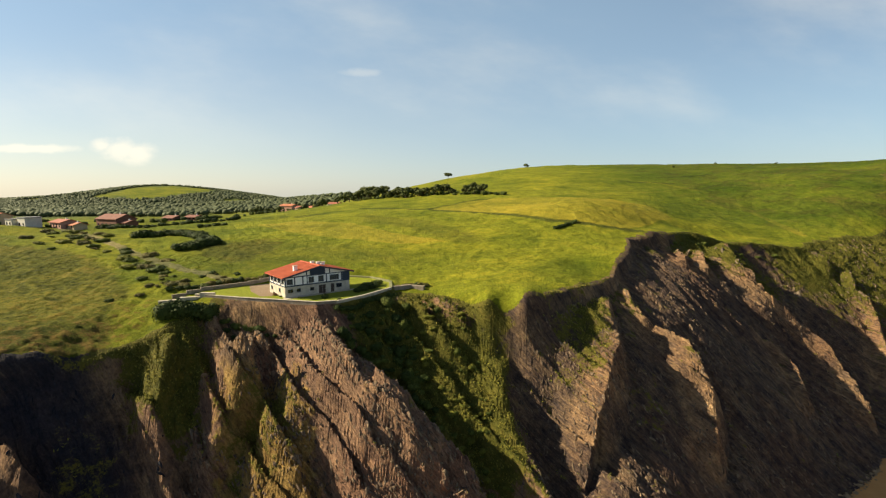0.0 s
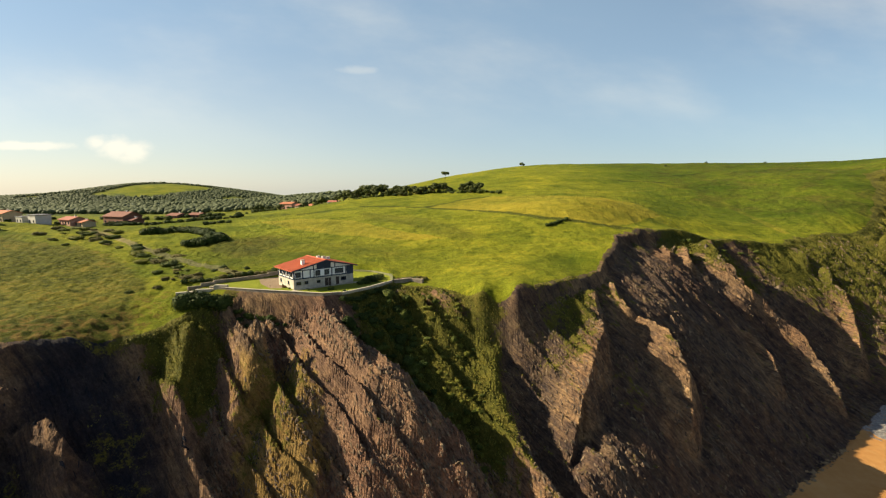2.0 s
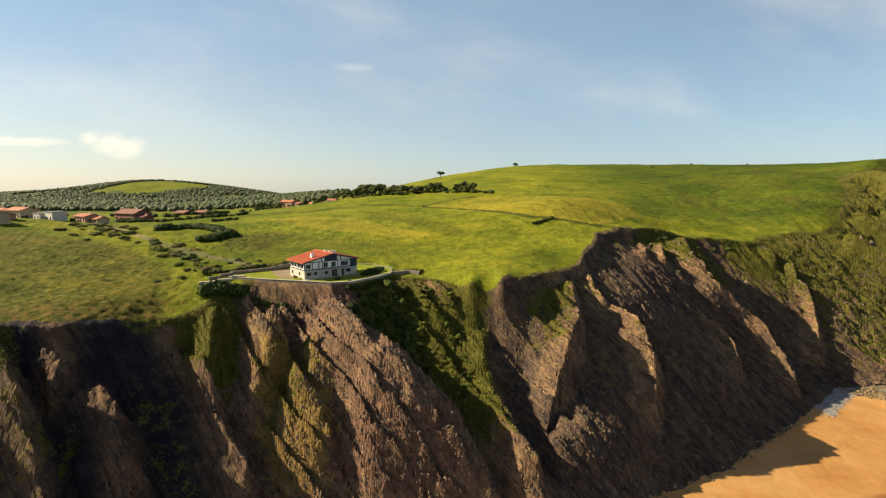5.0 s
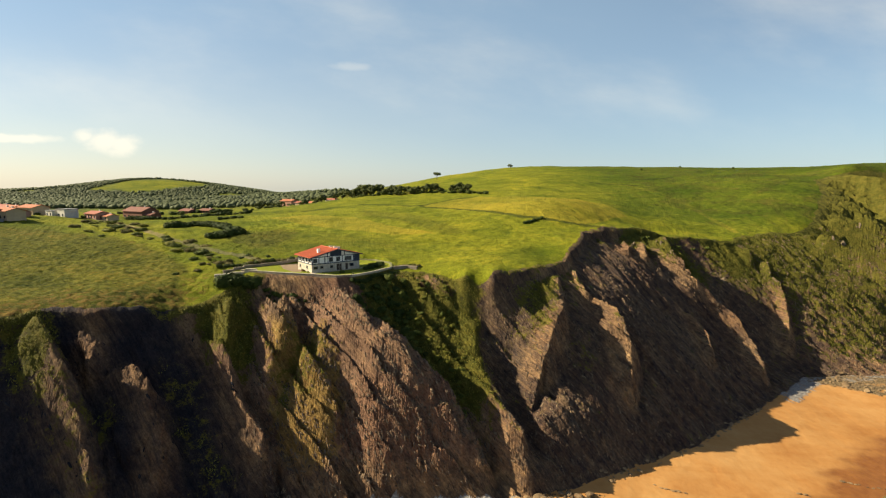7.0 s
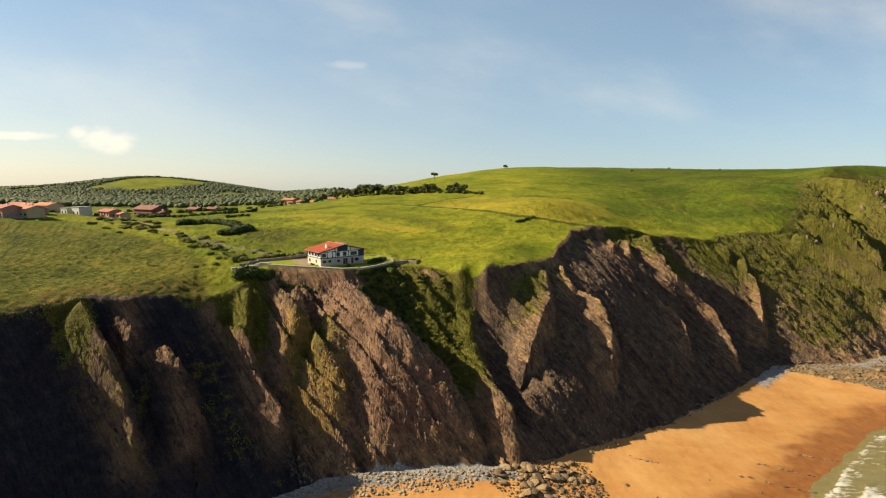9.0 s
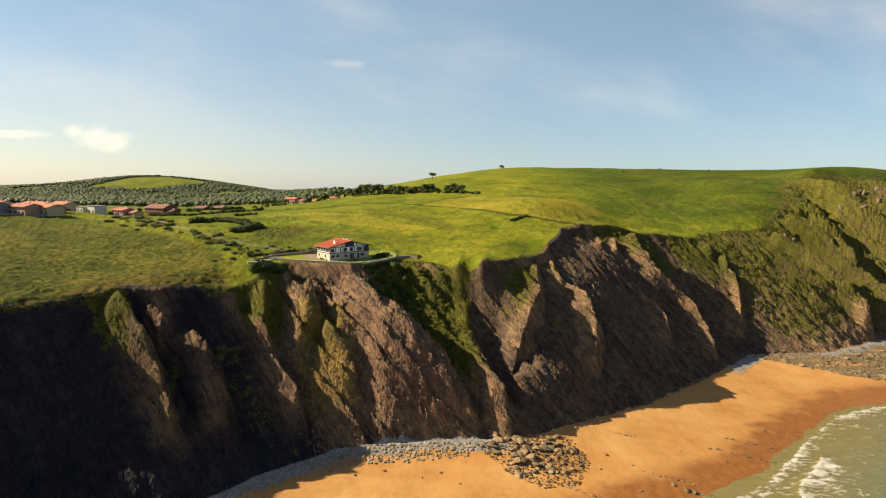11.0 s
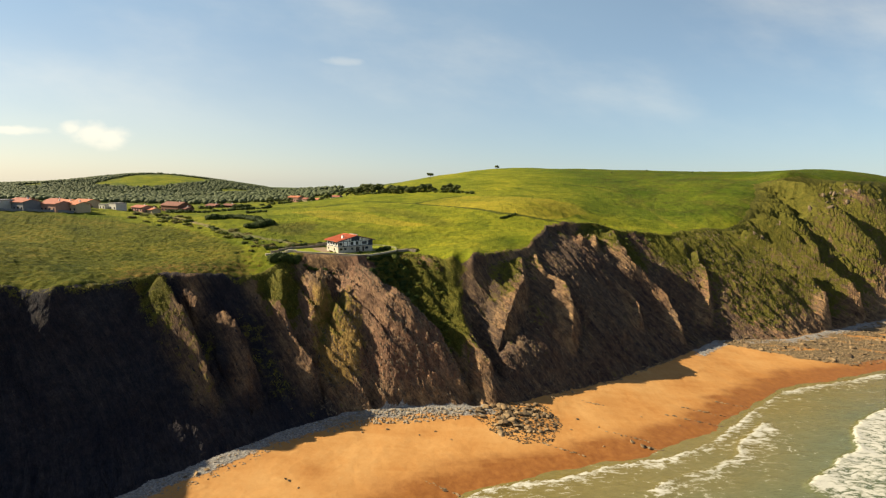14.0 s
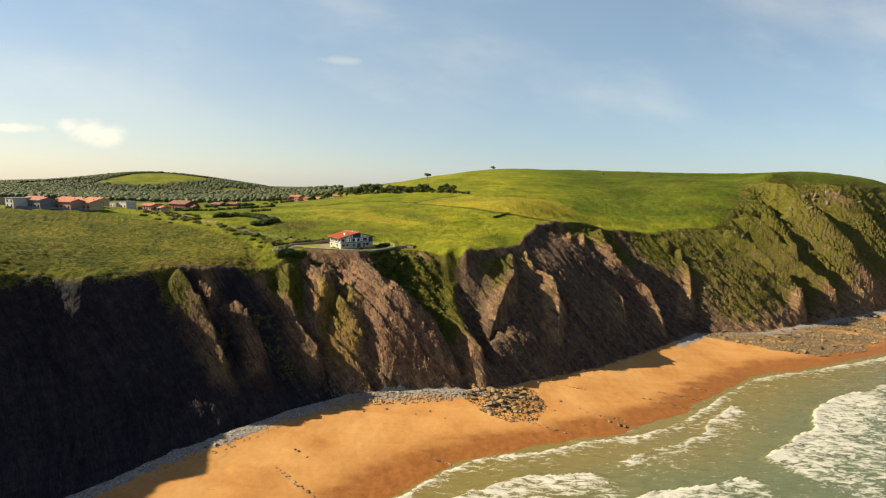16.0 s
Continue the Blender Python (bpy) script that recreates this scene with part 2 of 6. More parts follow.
def meadow_material():
    m, n, l, b = mat("meadow_grass", 0.95, 0, 0.05)
    v = coords(n, l)
    field, patch, mid, fine = noisy(n, l, v, 0.022, 4, 0.6, 0.5), noisy(n, l, v, 0.06, 6, 0.65, 0.8), noisy(n, l, v, 0.42, 6, 0.72), noisy(n, l, v, 1.9, 4, 0.75)
    swathe = noisy(n, l, coords(n, l, (0.25, 1.0, 1.0), (0, 0, radians(38))), 0.10, 5, 0.65, 0.6)
    f = calc(n, l, "ADD", calc(n, l, "MULTIPLY", patch, 0.35), calc(n, l, "ADD", calc(n, l, "MULTIPLY", mid, 0.35), calc(n, l, "MULTIPLY", swathe, 0.30)))
    grass = ramp(n, l, f, [(0.34, (0.050, 0.064, 0.0060)), (0.48, (0.118, 0.126, 0.0100)), (0.58, (0.180, 0.168, 0.0145)), (0.70, (0.245, 0.205, 0.023))])
    hay = ramp(n, l, f, [(0.36, (0.150, 0.134, 0.0130)), (0.64, (0.245, 0.196, 0.0220))])
    heath = ramp(n, l, calc(n, l, "ADD", calc(n, l, "MULTIPLY", patch, 0.40), calc(n, l, "MULTIPLY", mid, 0.60)),
                 [(0.36, (0.020, 0.026, 0.005)), (0.45, (0.060, 0.062, 0.008)), (0.53, (0.100, 0.092, 0.012)), (0.62, (0.150, 0.110, 0.020))])
    rusty = ramp(n, l, mid, [(0.35, (0.040, 0.030, 0.009)), (0.55, (0.125, 0.072, 0.020)), (0.7, (0.165, 0.112, 0.026))])
    lawn = ramp(n, l, f, [(0.3, (0.130, 0.158, 0.016)), (0.7, (0.205, 0.215, 0.026))])
    gravel = ramp(n, l, f, [(0.3, (0.1848, 0.1344, 0.0896)), (0.7, (0.2576, 0.1960, 0.1400))])

    def spread(name, by, amount, lo, hi):
        return band(n, l, calc(n, l, "ADD", attribute(n, name), calc(n, l, "MULTIPLY", calc(n, l, "SUBTRACT", by, 0.5), amount)), lo, hi)

    c = mix(n, l, spread("hay", patch, 0.5, 0.40, 0.60), grass, hay)
    c = mix(n, l, spread("heath", patch, 1.2, 0.22, 0.5), c, heath)
    c = mix(n, l, spread("rust", mid, 1.6, 0.40, 0.70), c, rusty)
    c = mix(n, l, calc(n, l, "MULTIPLY", attribute(n, "bank"), band(n, l, mid, 0.26, 0.50)), c, ramp(n, l, fine, [(0.3, (0.022, 0.030, 0.006)), (0.7, (0.072, 0.076, 0.014))]))
    # distant ground takes the far woods' tint, with haze put into the colour
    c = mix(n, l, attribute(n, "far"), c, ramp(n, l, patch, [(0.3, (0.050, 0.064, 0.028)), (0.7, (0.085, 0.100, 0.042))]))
    c = mix(n, l, spread("path", mid, 1.2, 0.45, 0.7), c, ramp(n, l, mid, [(0.3, (0.13, 0.112, 0.045)), (0.7, (0.21, 0.175, 0.085))]))
    c = mix(n, l, 0.8, c, ramp(n, l, field, [(0.36, (0.60, 0.74, 0.70)), (0.5, (0.95, 1.0, 1.0)), (0.64, (1.18, 1.15, 1.05))]), "MULTIPLY")
    c = mix(n, l, attribute(n, "coarse"), c, mix(n, l, 1.0, c, (0.56, 0.68, 0.76), "MULTIPLY"))      # coarse dull grass and bracken
    knots = noisy(n, l, v, 0.20, 6, 0.72, 0.9)
    c = mix(n, l, 0.5, c, ramp(n, l, knots, [(0.34, (0.42, 0.48, 0.42)), (0.5, (1.0, 1.0, 1.0)), (0.68, (1.40, 1.30, 1.15))]), "MULTIPLY")
    c = mix(n, l, 0.6, c, ramp(n, l, fine, [(0.32, (0.34, 0.37, 0.33)), (0.5, (0.95, 0.95, 0.95)), (0.68, (1.55, 1.50, 1.38))]), "MULTIPLY")
    c = mix(n, l, band(n, l, attribute(n, "lawn"), 0.4, 0.6), c, lawn)
    c = mix(n, l, band(n, l, attribute(n, "gravel"), 0.4, 0.6), c, gravel)
    l.new(c, b.inputs["Base Color"])
    bumped(n, l, b, calc(n, l, "ADD", mid, calc(n, l, "MULTIPLY", fine, 0.5)), 1.0, 0.55)
    return m


def sand_material():
    m, n, l, b = mat("sand", 0.9, 0, 0.2)
    v = coords(n, l)
    big, mid, fine = noisy(n, l, v, 0.06, 4, 0.55), noisy(n, l, v, 0.5, 4), noisy(n, l, v, 6, 3)
    drawn = noisy(n, l, coords(n, l, (0.22, 1.0, 1.0), (0, 0, radians(-27))), 0.16, 5, 0.6, 0.4)       # streaks drawn along the shore
    dry = ramp(n, l, calc(n, l, "ADD", calc(n, l, "MULTIPLY", big, 0.45), calc(n, l, "ADD", calc(n, l, "MULTIPLY", mid, 0.2), calc(n, l, "MULTIPLY", drawn, 0.35))),
               [(0.36, (0.285, 0.124, 0.032)), (0.5, (0.355, 0.178, 0.055)), (0.64, (0.405, 0.225, 0.080))])
    wetc = ramp(n, l, mid, [(0.3, (0.160, 0.058, 0.014)), (0.7, (0.235, 0.096, 0.024))])
    wander = calc(n, l, "ADD", calc(n, l, "MULTIPLY", calc(n, l, "SUBTRACT", big, 0.5), 0.9), calc(n, l, "MULTIPLY", calc(n, l, "SUBTRACT", drawn, 0.5), 1.1))
    wet = band(n, l, calc(n, l, "ADD", attribute(n, "wet"), wander), 0.22, 0.80)
    c = mix(n, l, wet, dry, wetc)
    stones = noisy(n, l, v, 1.6, 5, 0.75)
    pebble = band(n, l, calc(n, l, "ADD", attribute(n, "pebble"), calc(n, l, "MULTIPLY", calc(n, l, "SUBTRACT", mid, 0.5), 1.2)), 0.40, 0.62)
    c = mix(n, l, pebble, c, ramp(n, l, stones, [(0.32, (0.070, 0.066, 0.066)), (0.5, (0.185, 0.172, 0.158)), (0.68, (0.36, 0.335, 0.30))]))
    reef = band(n, l, calc(n, l, "ADD", attribute(n, "reef"), calc(n, l, "MULTIPLY", calc(n, l, "SUBTRACT", drawn, 0.5), 1.8)), 0.38, 0.62)
    c = mix(n, l, reef, c, ramp(n, l, stones, [(0.34, (0.045, 0.034, 0.020)), (0.5, (0.130, 0.090, 0.046)), (0.66, (0.245, 0.175, 0.090))]))
    l.new(c, b.inputs["Base Color"])
    l.new(calc(n, l, "SUBTRACT", 0.9, calc(n, l, "MULTIPLY", wet, 0.35)), b.inputs["Roughness"])
    rocky = calc(n, l, "MULTIPLY", calc(n, l, "MULTIPLY", stones, 2.2), calc(n, l, "MAXIMUM", pebble, reef))
    bumped(n, l, b, calc(n, l, "ADD", rocky, calc(n, l, "ADD", mid, calc(n, l, "MULTIPLY", fine, 0.15))), 0.5, 0.25)
    return m


CLIFF, MEADOW, SAND = cliff_material(), meadow_material(), sand_material()

# ------------------------------------------------------------------ the lie of the land
# u runs along the coast, v from the sea inland; z is height over the sea
ALONG, INLAND = np.array((0.891, 0.454)), np.array((-0.454, 0.891))


def uv(x, y):
    return x * ALONG[0] + y * ALONG[1], x * INLAND[0] + y * INLAND[1]


def xy(u, v):
    return u * ALONG[0] + v * INLAND[0], u * ALONG[1] + v * INLAND[1]


BROW = [(-300, -60, 52), (-190, -10, 52), (-147, 10, 52), (-132, 28, 51.5), (-130, 43, 51), (-122, 52, 49.5), (-108, 52, 49), (-101, 60, 48.5), (-92, 77, 49), (-81, 79, 48.5), (-73, 86, 47.2), (-66, 94, 45.6),
        (-58, 104, 48.6), (-54, 112.5, 51), (-47, 111, 51.2), (-37, 108.8, 51.2), (-28.5, 106.6, 51), (-23.8, 107.8, 50.8), (-18.6, 114, 50.6), (-12.5, 124, 51), (-3, 123, 50.5), (10, 113, 51), (19, 111, 52),
        (36, 124, 53.5), (47, 135, 53.6), (55, 147, 58), (64, 163, 61), (77, 178, 63), (100, 190, 61), (115, 194, 57), (153, 202, 55), (176, 212, 58)]
BROW_EAST = [(196, 218, 57), (214, 230, 61), (245, 262, 77), (264, 293, 88), (284, 300, 92), (330, 302, 92.5), (385, 326, 93), (470, 358, 91)]
TOE = [(-300, -120, 5), (-180, -72, 5), (-120, -32, 5), (-105, -14, 5), (-92, 0, 5), (-84, 7, 5), (-70, 26, 5.5), (-45, 52, 5.5), (-25, 66, 6), (-5, 70.5, 6.5), (24, 71, 6.5), (46, 79, 5.5), (77, 95, 5),
       (117, 122, 5), (150, 148, 5), (190, 151, 5), (228, 168, 5), (300, 200, 5), (420, 255, 5), (520, 290, 5)]
SHORE = [(-340, -230, 0), (-130, -140, 0), (-50, -40, 0), (-10, 14, 0), (11, 30, 0), (27, 37, 0), (68, 49, 0), (95, 62, 0), (150, 101, 0), (175, 108, 0),
         (213, 121, 0), (247, 135, 0), (330, 170, 0), (520, 240, 0)]
# crests of the spurs, brow to toe, and how far the ground falls away on their east side
SPURS = [
    (7.0, [(-60, 105, 49.6), (-57.8, 99, 47), (-56.2, 93.7, 43.5), (-53.4, 89.4, 39.3), (-51, 84, 33)]),
    (0.0, [(-36, 107, 48), (-34.3, 96.4, 41.3), (-34.6, 85, 31.2)]),
    (7.0, [(-28, 83, 30.5), (-23.2, 79.4, 26), (-24, 74, 16), (-20, 70, 8)]),
    (9.0, [(-24, 103, 48.8), (-15, 97, 43), (-9, 93.3, 40), (-3.5, 88.7, 35.3), (4.4, 84.2, 28), (11.7, 78.6, 18.3), (15, 75, 9)]),
    (13.0, [(213.4, 207.7, 43.8), (221, 193.3, 35), (231, 174, 11)]),
    (13.0, [(286, 312, 97), (297, 292, 84.5), (305, 280, 76)]),
    (9.0, [(296, 284, 90), (300, 266, 80), (304, 250, 66), (309, 232, 48), (314, 216, 26)]),
    (9.0, [(352, 300, 88), (360, 280, 72), (366, 262, 52), (370, 246, 28)]),
    (6.0, [(262, 262, 74), (266, 246, 62), (268, 230, 46), (272, 212, 26)]),
    (9.0, [(13.9, 118.0, 47.8), (13.7, 106.9, 39.0), (12.9, 100.4, 33.6), (14.8, 93.5, 28.9), (18.7, 85.0, 23.9), (22.9, 76.6, 19.0)]),
    (6.0, [(-42.2, 101.4, 48.4), (-40.1, 96.6, 44.7), (-40.7, 91.6, 39.3), (-41.3, 84.5, 31.9), (-42.1, 83.0, 30.1)]),
]
# clefts: depth, half width, line in plan
CLEFTS = [(15.0, 6.0, [(269, 291), (271, 284), (274, 275), (278, 266)]), (5.0, 3.0, [(250, 246), (256, 234), (260, 220)])]
# fins of hard rock: the rise per metre of their west slab, and their crest in plan with the slab's width
FINS = [
    (0.42, [(38.8, 124.5, 5.3), (41.6, 120.6, 6.2), (41.4, 113.6, 6.2), (40.2, 108.4, 9.0), (37.2, 102.6, 12.5), (33.5, 97.3, 11.5)]),
    (0.72, [(55.5, 121.5, 2.2), (59.8, 117.0, 6.6), (61.2, 112.0, 8.8), (61.6, 107.5, 8.6), (60.8, 103.5, 6.4), (59.0, 100.0, 3.6)]),
    (0.70, [(50.9, 139.9, 4.4), (50.6, 134.8, 3.1), (51.3, 127.5, 2.0), (53.0, 123.8, 2.6)]),
    (0.45, [(84.8, 174.5, 2.4), (84.2, 170.0, 3.4), (82.9, 164.6, 3.0)]),
    (0.60, [(93.6, 178.3, 2.8), (92.6, 172.0, 3.6), (91.2, 165.9, 3.1)]),
    (0.66, [(106.6, 186.1, 7.5), (104.9, 171.4, 8.0), (109.7, 161.9, 9.0), (117.5, 160.6, 9.5), (123.1, 155.5, 9.5), (126.2, 147.7, 8.5), (126.0, 138.1, 6.0)]),
    (0.80, [(101.2, 144.2, 2.9), (103.4, 140.4, 3.7), (101.5, 130.2, 2.6)]),
    (0.90, [(206.0, 210.0, 6.0), (217.0, 206.0, 9.0), (224.0, 200.0, 11.0), (228.5, 193.0, 12.0), (230.5, 183.0, 11.0), (231.0, 173.0, 8.0)]),
    (0.90, [(228.0, 236.0, 5.0), (238.0, 226.0, 8.0), (249.0, 215.0, 10.0), (260.0, 203.0, 10.0), (267.0, 193.0, 8.0)]),
    (0.80, [(150.0, 199.0, 3.0), (153.5, 193.0, 3.5)]),
    (0.80, [(159.5, 189.0, 3.0), (160.8, 179.0, 4.0), (158.0, 171.0, 3.5), (153.5, 161.5, 4.0)]),
    (0.35, [(-58.5, 105.0, 6.0), (-55.8, 98.5, 7.0), (-54.6, 93.0, 7.0), (-53.6, 88.0, 5.0)]),
    (0.95, [(-92.3, 73.2, 4.8), (-82.7, 67.0, 6.6), (-75.1, 61.1, 7.0), (-70.4, 57.3, 5.6), (-66.8, 54.0, 4.6), (-64.6, 51.3, 4.2)]),
    (0.80, [(-80.5, 78.4, 4.0), (-78.2, 75.8, 4.0), (-77.1, 71.3, 3.0)]),
    (0.80, [(-70.3, 72.5, 4.6), (-63.4, 69.5, 8.2), (-60.8, 65.8, 8.0), (-58.0, 63.7, 7.4), (-55.9, 58.6, 5.5)]),
    (0.95, [(-63.0, 91.2, 2.4), (-55.5, 86.5, 2.8), (-51.1, 82.8, 3.4), (-46.3, 76.5, 4.9), (-39.8, 71.9, 5.6), (-38.7, 69.2, 4.8)]),
    (0.50, [(-43.3, 96.7, 5.6), (-39.6, 96.3, 7.0), (-37.7, 92.9, 7.0), (-38.5, 91.2, 6.0), (-39.4, 88.6, 3.9)]),
]
# how far the brow breaks off sharply, place by place along the coast
SCARPS = [(-300, -60, 1.5), (-122, 52, 1.5), (-101, 60, 1.5), (-88, 78, 3.5), (-76, 83, 4), (-70, 90, 0.5), (-64, 96, 0.3), (-58, 104, 0.3), (-54, 112.5, 0.5), (-47, 111, 4.5), (-40, 109.5, 5), (-33, 107.8, 1.5), (-28.5, 106.6, 0.8), (-23, 108.4, 0.5), (-12.5, 124, 0),
          (3, 119, 0.5), (12, 113, 2), (19, 111, 3), (36, 124, 2.5), (64, 163, 3), (80, 180, 3.2), (98, 189, 2.4), (115, 194, 2), (150, 201, 0.8), (176, 212, 0), (470, 360, 0)]
# west feet of the lit slabs
SLABS = [
    [(8.3, 119.3, 46.5), (8.0, 110.9, 39.7), (9.4, 101.7, 33.1), (12.2, 92.2, 26.8), (15.6, 84.7, 22.4), (19.3, 77.4, 18.1)],
    [(-51.4, 103.3, 45.3), (-51.1, 98.5, 40.7), (-47.2, 91.7, 35.9), (-44.1, 85.6, 31.5)],
    [(-18.6, 82.5, 29.5), (-14, 76.5, 23.5), (-6.5, 74, 17.0), (0, 72.4, 12.5), (8, 72.4, 9.5)],
]
# gently sloping benches of bare rock on the face and the breaks below them
BENCHES = [
    [(-63.0, 97.0, 43.2), (-60.8, 93, 38.3), (-58.3, 88.5, 33.8)],
    [(225, 196, 27), (226, 184, 20), (227, 173, 13)],
]
# the west block stands steep over the beach
KNEE = [(-181, -26, 22), (-140, -4, 21), (-124, 20, 22), (-112, 29, 21), (-103, 24, 15), (-92, 41, 15.5), (-85, 31, 10.5), (-81, 44, 15), (-74.5, 38, 12), (-66, 50, 18), (-54, 62, 15.5)]
LEDGE = [(-128, 34, 33), (-118, 43, 33), (-107, 44, 33), (-99, 50, 34)]
GULLIES = [
    [(-69, 87, 42), (-61, 82, 33), (-48, 78, 23), (-36, 71, 11)],
    [(-9, 112, 43.5), (0, 96, 30), (8.5, 88, 22), (15.5, 80, 12)],
    [(124, 190, 49), (133, 170, 27), (144, 156, 9)],
    [(30, 84, 20), (38, 88, 21), (46, 94, 22.5), (56, 100, 22), (66, 106, 21), (78, 113, 20), (92, 121, 18), (106, 130, 16)],
]
FIELDS = [(-115, 92, 49.5), (-84, 106, 51), (-140, 138, 53), (-200, 120, 54), (-90, 192, 58.5), (-127, 218, 59.5), (-180, 266, 59.6), (-188, 240, 59.6), (-208, 235, 61.5), (-218, 190, 62.2), (-260, 330, 58), (-300, 190, 60), (-106, 400, 62), (-87, 400, 66),
          (-73, 344, 70), (-36, 118, 52.8), (-20, 128, 52.8), (0, 138, 54), (-30, 170, 58.5), (20, 150, 57), (45, 179, 65), (70, 199, 70), (30, 240, 72), (20, 300, 78),
          (60, 380, 92), (5, 480, 91), (92, 545, 105), (200, 480, 105), (286, 314, 94.5), (330, 390, 102), (430, 410, 104), (250, 320, 92), (168, 253, 66.5), (120, 300, 79),
          (200, 330, 88), (-40, 430, 79), (150, 750, 92), (-120, 560, 70), (-330, 560, 58), (400, 600, 98)]
SEABED = [(60, -40, -5), (150, 20, -5), (260, 60, -5), (-80, -110, -5), (400, 130, -5), (520, 160, -6)]


def strewn(line, step):
    """Points along a line, a step apart at most."""
    out = [line[0]]
    for a, b in zip(line, line[1:]):
        k = max(1, int(math.dist(a, b) / step))
        out += [tuple(p + (q - p) * i / k for p, q in zip(a, b)) for i in range(1, k + 1)]
    return out


def line_v(line):
    q = np.array(sorted(uv(p[0], p[1]) for p in line))
    return lambda u: np.interp(u, q[:, 0], q[:, 1])


brow_v, toe_v, shore_v = line_v(BROW + BROW_EAST), line_v(TOE), line_v(SHORE)
SCARP_U = sorted((uv(x, y)[0], h) for x, y, h in SCARPS)


def scarp_h(u):
    return np.interp(u, [q[0] for q in SCARP_U], [q[1] for q in SCARP_U])


def below_brow(line, least):
    """The points of a line that lie well below the brow and above the toe."""
    out = []
    for p in line:
        u, v = uv(p[0], p[1])
        if brow_v(u) - v > least and v - toe_v(u) > 1.0:
            out.append(p)
    return out


def lay_of_land():
    pts, soft = [], []
    lee = []
    for drop, line in SPURS:
        if drop:
            reach = 1.2 + 0.42 * drop
            side = []
            for x, y, z in strewn(line, 3):
                u, v = uv(x, y)
                k = min(1.0, 0.25 + 1.9 * max(0.0, (brow_v(u) - v) / (brow_v(u) - toe_v(u))))     # the drop grows down the face
                side.append((x + 0.93 * reach * (0.5 + 0.5 * k), y - 0.30 * reach * (0.5 + 0.5 * k), max(6.5, z - drop * k)))
            lee.append(below_brow(side, 3.2))
    crests = [below_brow(strewn(l, 3), 2.6) for _, l in SPURS]
    feet = [below_brow(strewn(l, 4), 2.2) for l in SLABS + BENCHES]
    crests, feet, lee = [[l for l in ls if l] for ls in (crests, feet, lee)]
    lip = [(x + INLAND[0] * 4.5, y + INLAND[1] * 4.5, z + 0.9) for x, y, z in strewn(BROW, 8) if -140 < x < 180 and not -62 < x < -8]
    lip += [(x + INLAND[0] * 11, y + INLAND[1] * 11, z + 2.0) for x, y, z in strewn(BROW, 12) if 8 < x < 180]
    for lines, step, c in (((lip,), 99, 2.0), ((BROW, TOE), 8, 1.0), ((BROW_EAST,), 14, 12.0), ((SHORE,), 14, 6), (crests, 3, 0.4), (GULLIES + feet, 4, 0.8), ((KNEE, LEDGE), 6, 2.0), (lee, 3, 0.8)):
        for line in lines:
            new_pts = strewn(line, step) if len(line) > 1 else line
            pts += new_pts
            soft += [c] * len(new_pts)
    pts += FIELDS + SEABED
    soft += [22] * (len(FIELDS) + len(SEABED))
    p, c = np.array(pts), np.array(soft)
    keep = [0]
    for i in range(1, len(p)):
        if np.min(np.hypot(*(p[keep, :2] - p[i, :2]).T)) > 1.2:
            keep.append(i)
    p, c = p[keep], c[keep]
    n = len(p)
    a = np.zeros((n + 3, n + 3))
    r2 = (p[:, None, 0] - p[None, :, 0]) ** 2 + (p[:, None, 1] - p[None, :, 1]) ** 2
    a[:n, :n] = -np.sqrt(r2 + c[None, :] ** 2) - np.diag(np.full(n, -0.05))
    a[:n, n:] = np.column_stack((np.ones(n), p[:, :2] / 100))
    a[n:, :n] = a[:n, n:].T
    w = np.linalg.solve(a, np.concatenate((p[:, 2], np.zeros(3))))
    return p, c, w


LAND_P, LAND_C, LAND_W = lay_of_land()


def base_height(x, y):
    x, y = np.asarray(x, float), np.asarray(y, float)
    out, fx, fy, n = np.empty(x.size), x.ravel(), y.ravel(), len(LAND_P)
    for i in range(0, fx.size, 20000):
        sx, sy = fx[i:i + 20000], fy[i:i + 20000]
        k = -np.sqrt((sx[:, None] - LAND_P[:, 0]) ** 2 + (sy[:, None] - LAND_P[:, 1]) ** 2 + LAND_C ** 2)
        out[i:i + 20000] = k @ LAND_W[:n] + LAND_W[n] + LAND_W[n + 1] * sx / 100 + LAND_W[n + 2] * sy / 100
    return out.reshape(x.shape)


def lattice(x, y, seed):
    """Smooth value noise, 0 to 1, on a unit lattice."""
    ix, iy = np.floor(x).astype(np.int64), np.floor(y).astype(np.int64)
    fx, fy = x - ix, y - iy
    fx, fy = fx * fx * (3 - 2 * fx), fy * fy * (3 - 2 * fy)

    def h(a, b):
        k = (a * 374761393 + b * 668265263 + seed * 1442695041) & 0xFFFFFFFF
        k = ((k ^ (k >> 13)) * 1274126177) & 0xFFFFFFFF
        return ((k ^ (k >> 16)) & 0xFFFF) / 65535.0

    return (h(ix, iy) * (1 - fx) + h(ix + 1, iy) * fx) * (1 - fy) + (h(ix, iy + 1) * (1 - fx) + h(ix + 1, iy + 1) * fx) * fy


def fractal(x, y, seed, octaves=4, gain=0.5):
    s, a, t = 0, 1.0, 0
    for k in range(octaves):
        s, t = s + a * lattice(x * 2.03 ** k + 17 * k, y * 2.03 ** k - 9 * k, seed + k), t + a
        a *= gain
    return s / t


def ridged(x, y, seed, octaves=4, gain=0.55):
    s, a, t = 0, 1.0, 0
    for k in range(octaves):
        s, t = s + a * (1 - np.abs(2 * lattice(x * 2.1 ** k + 31 * k, y * 2.1 ** k + 7 * k, seed + k) - 1)), t + a
        a *= gain
    return s / t


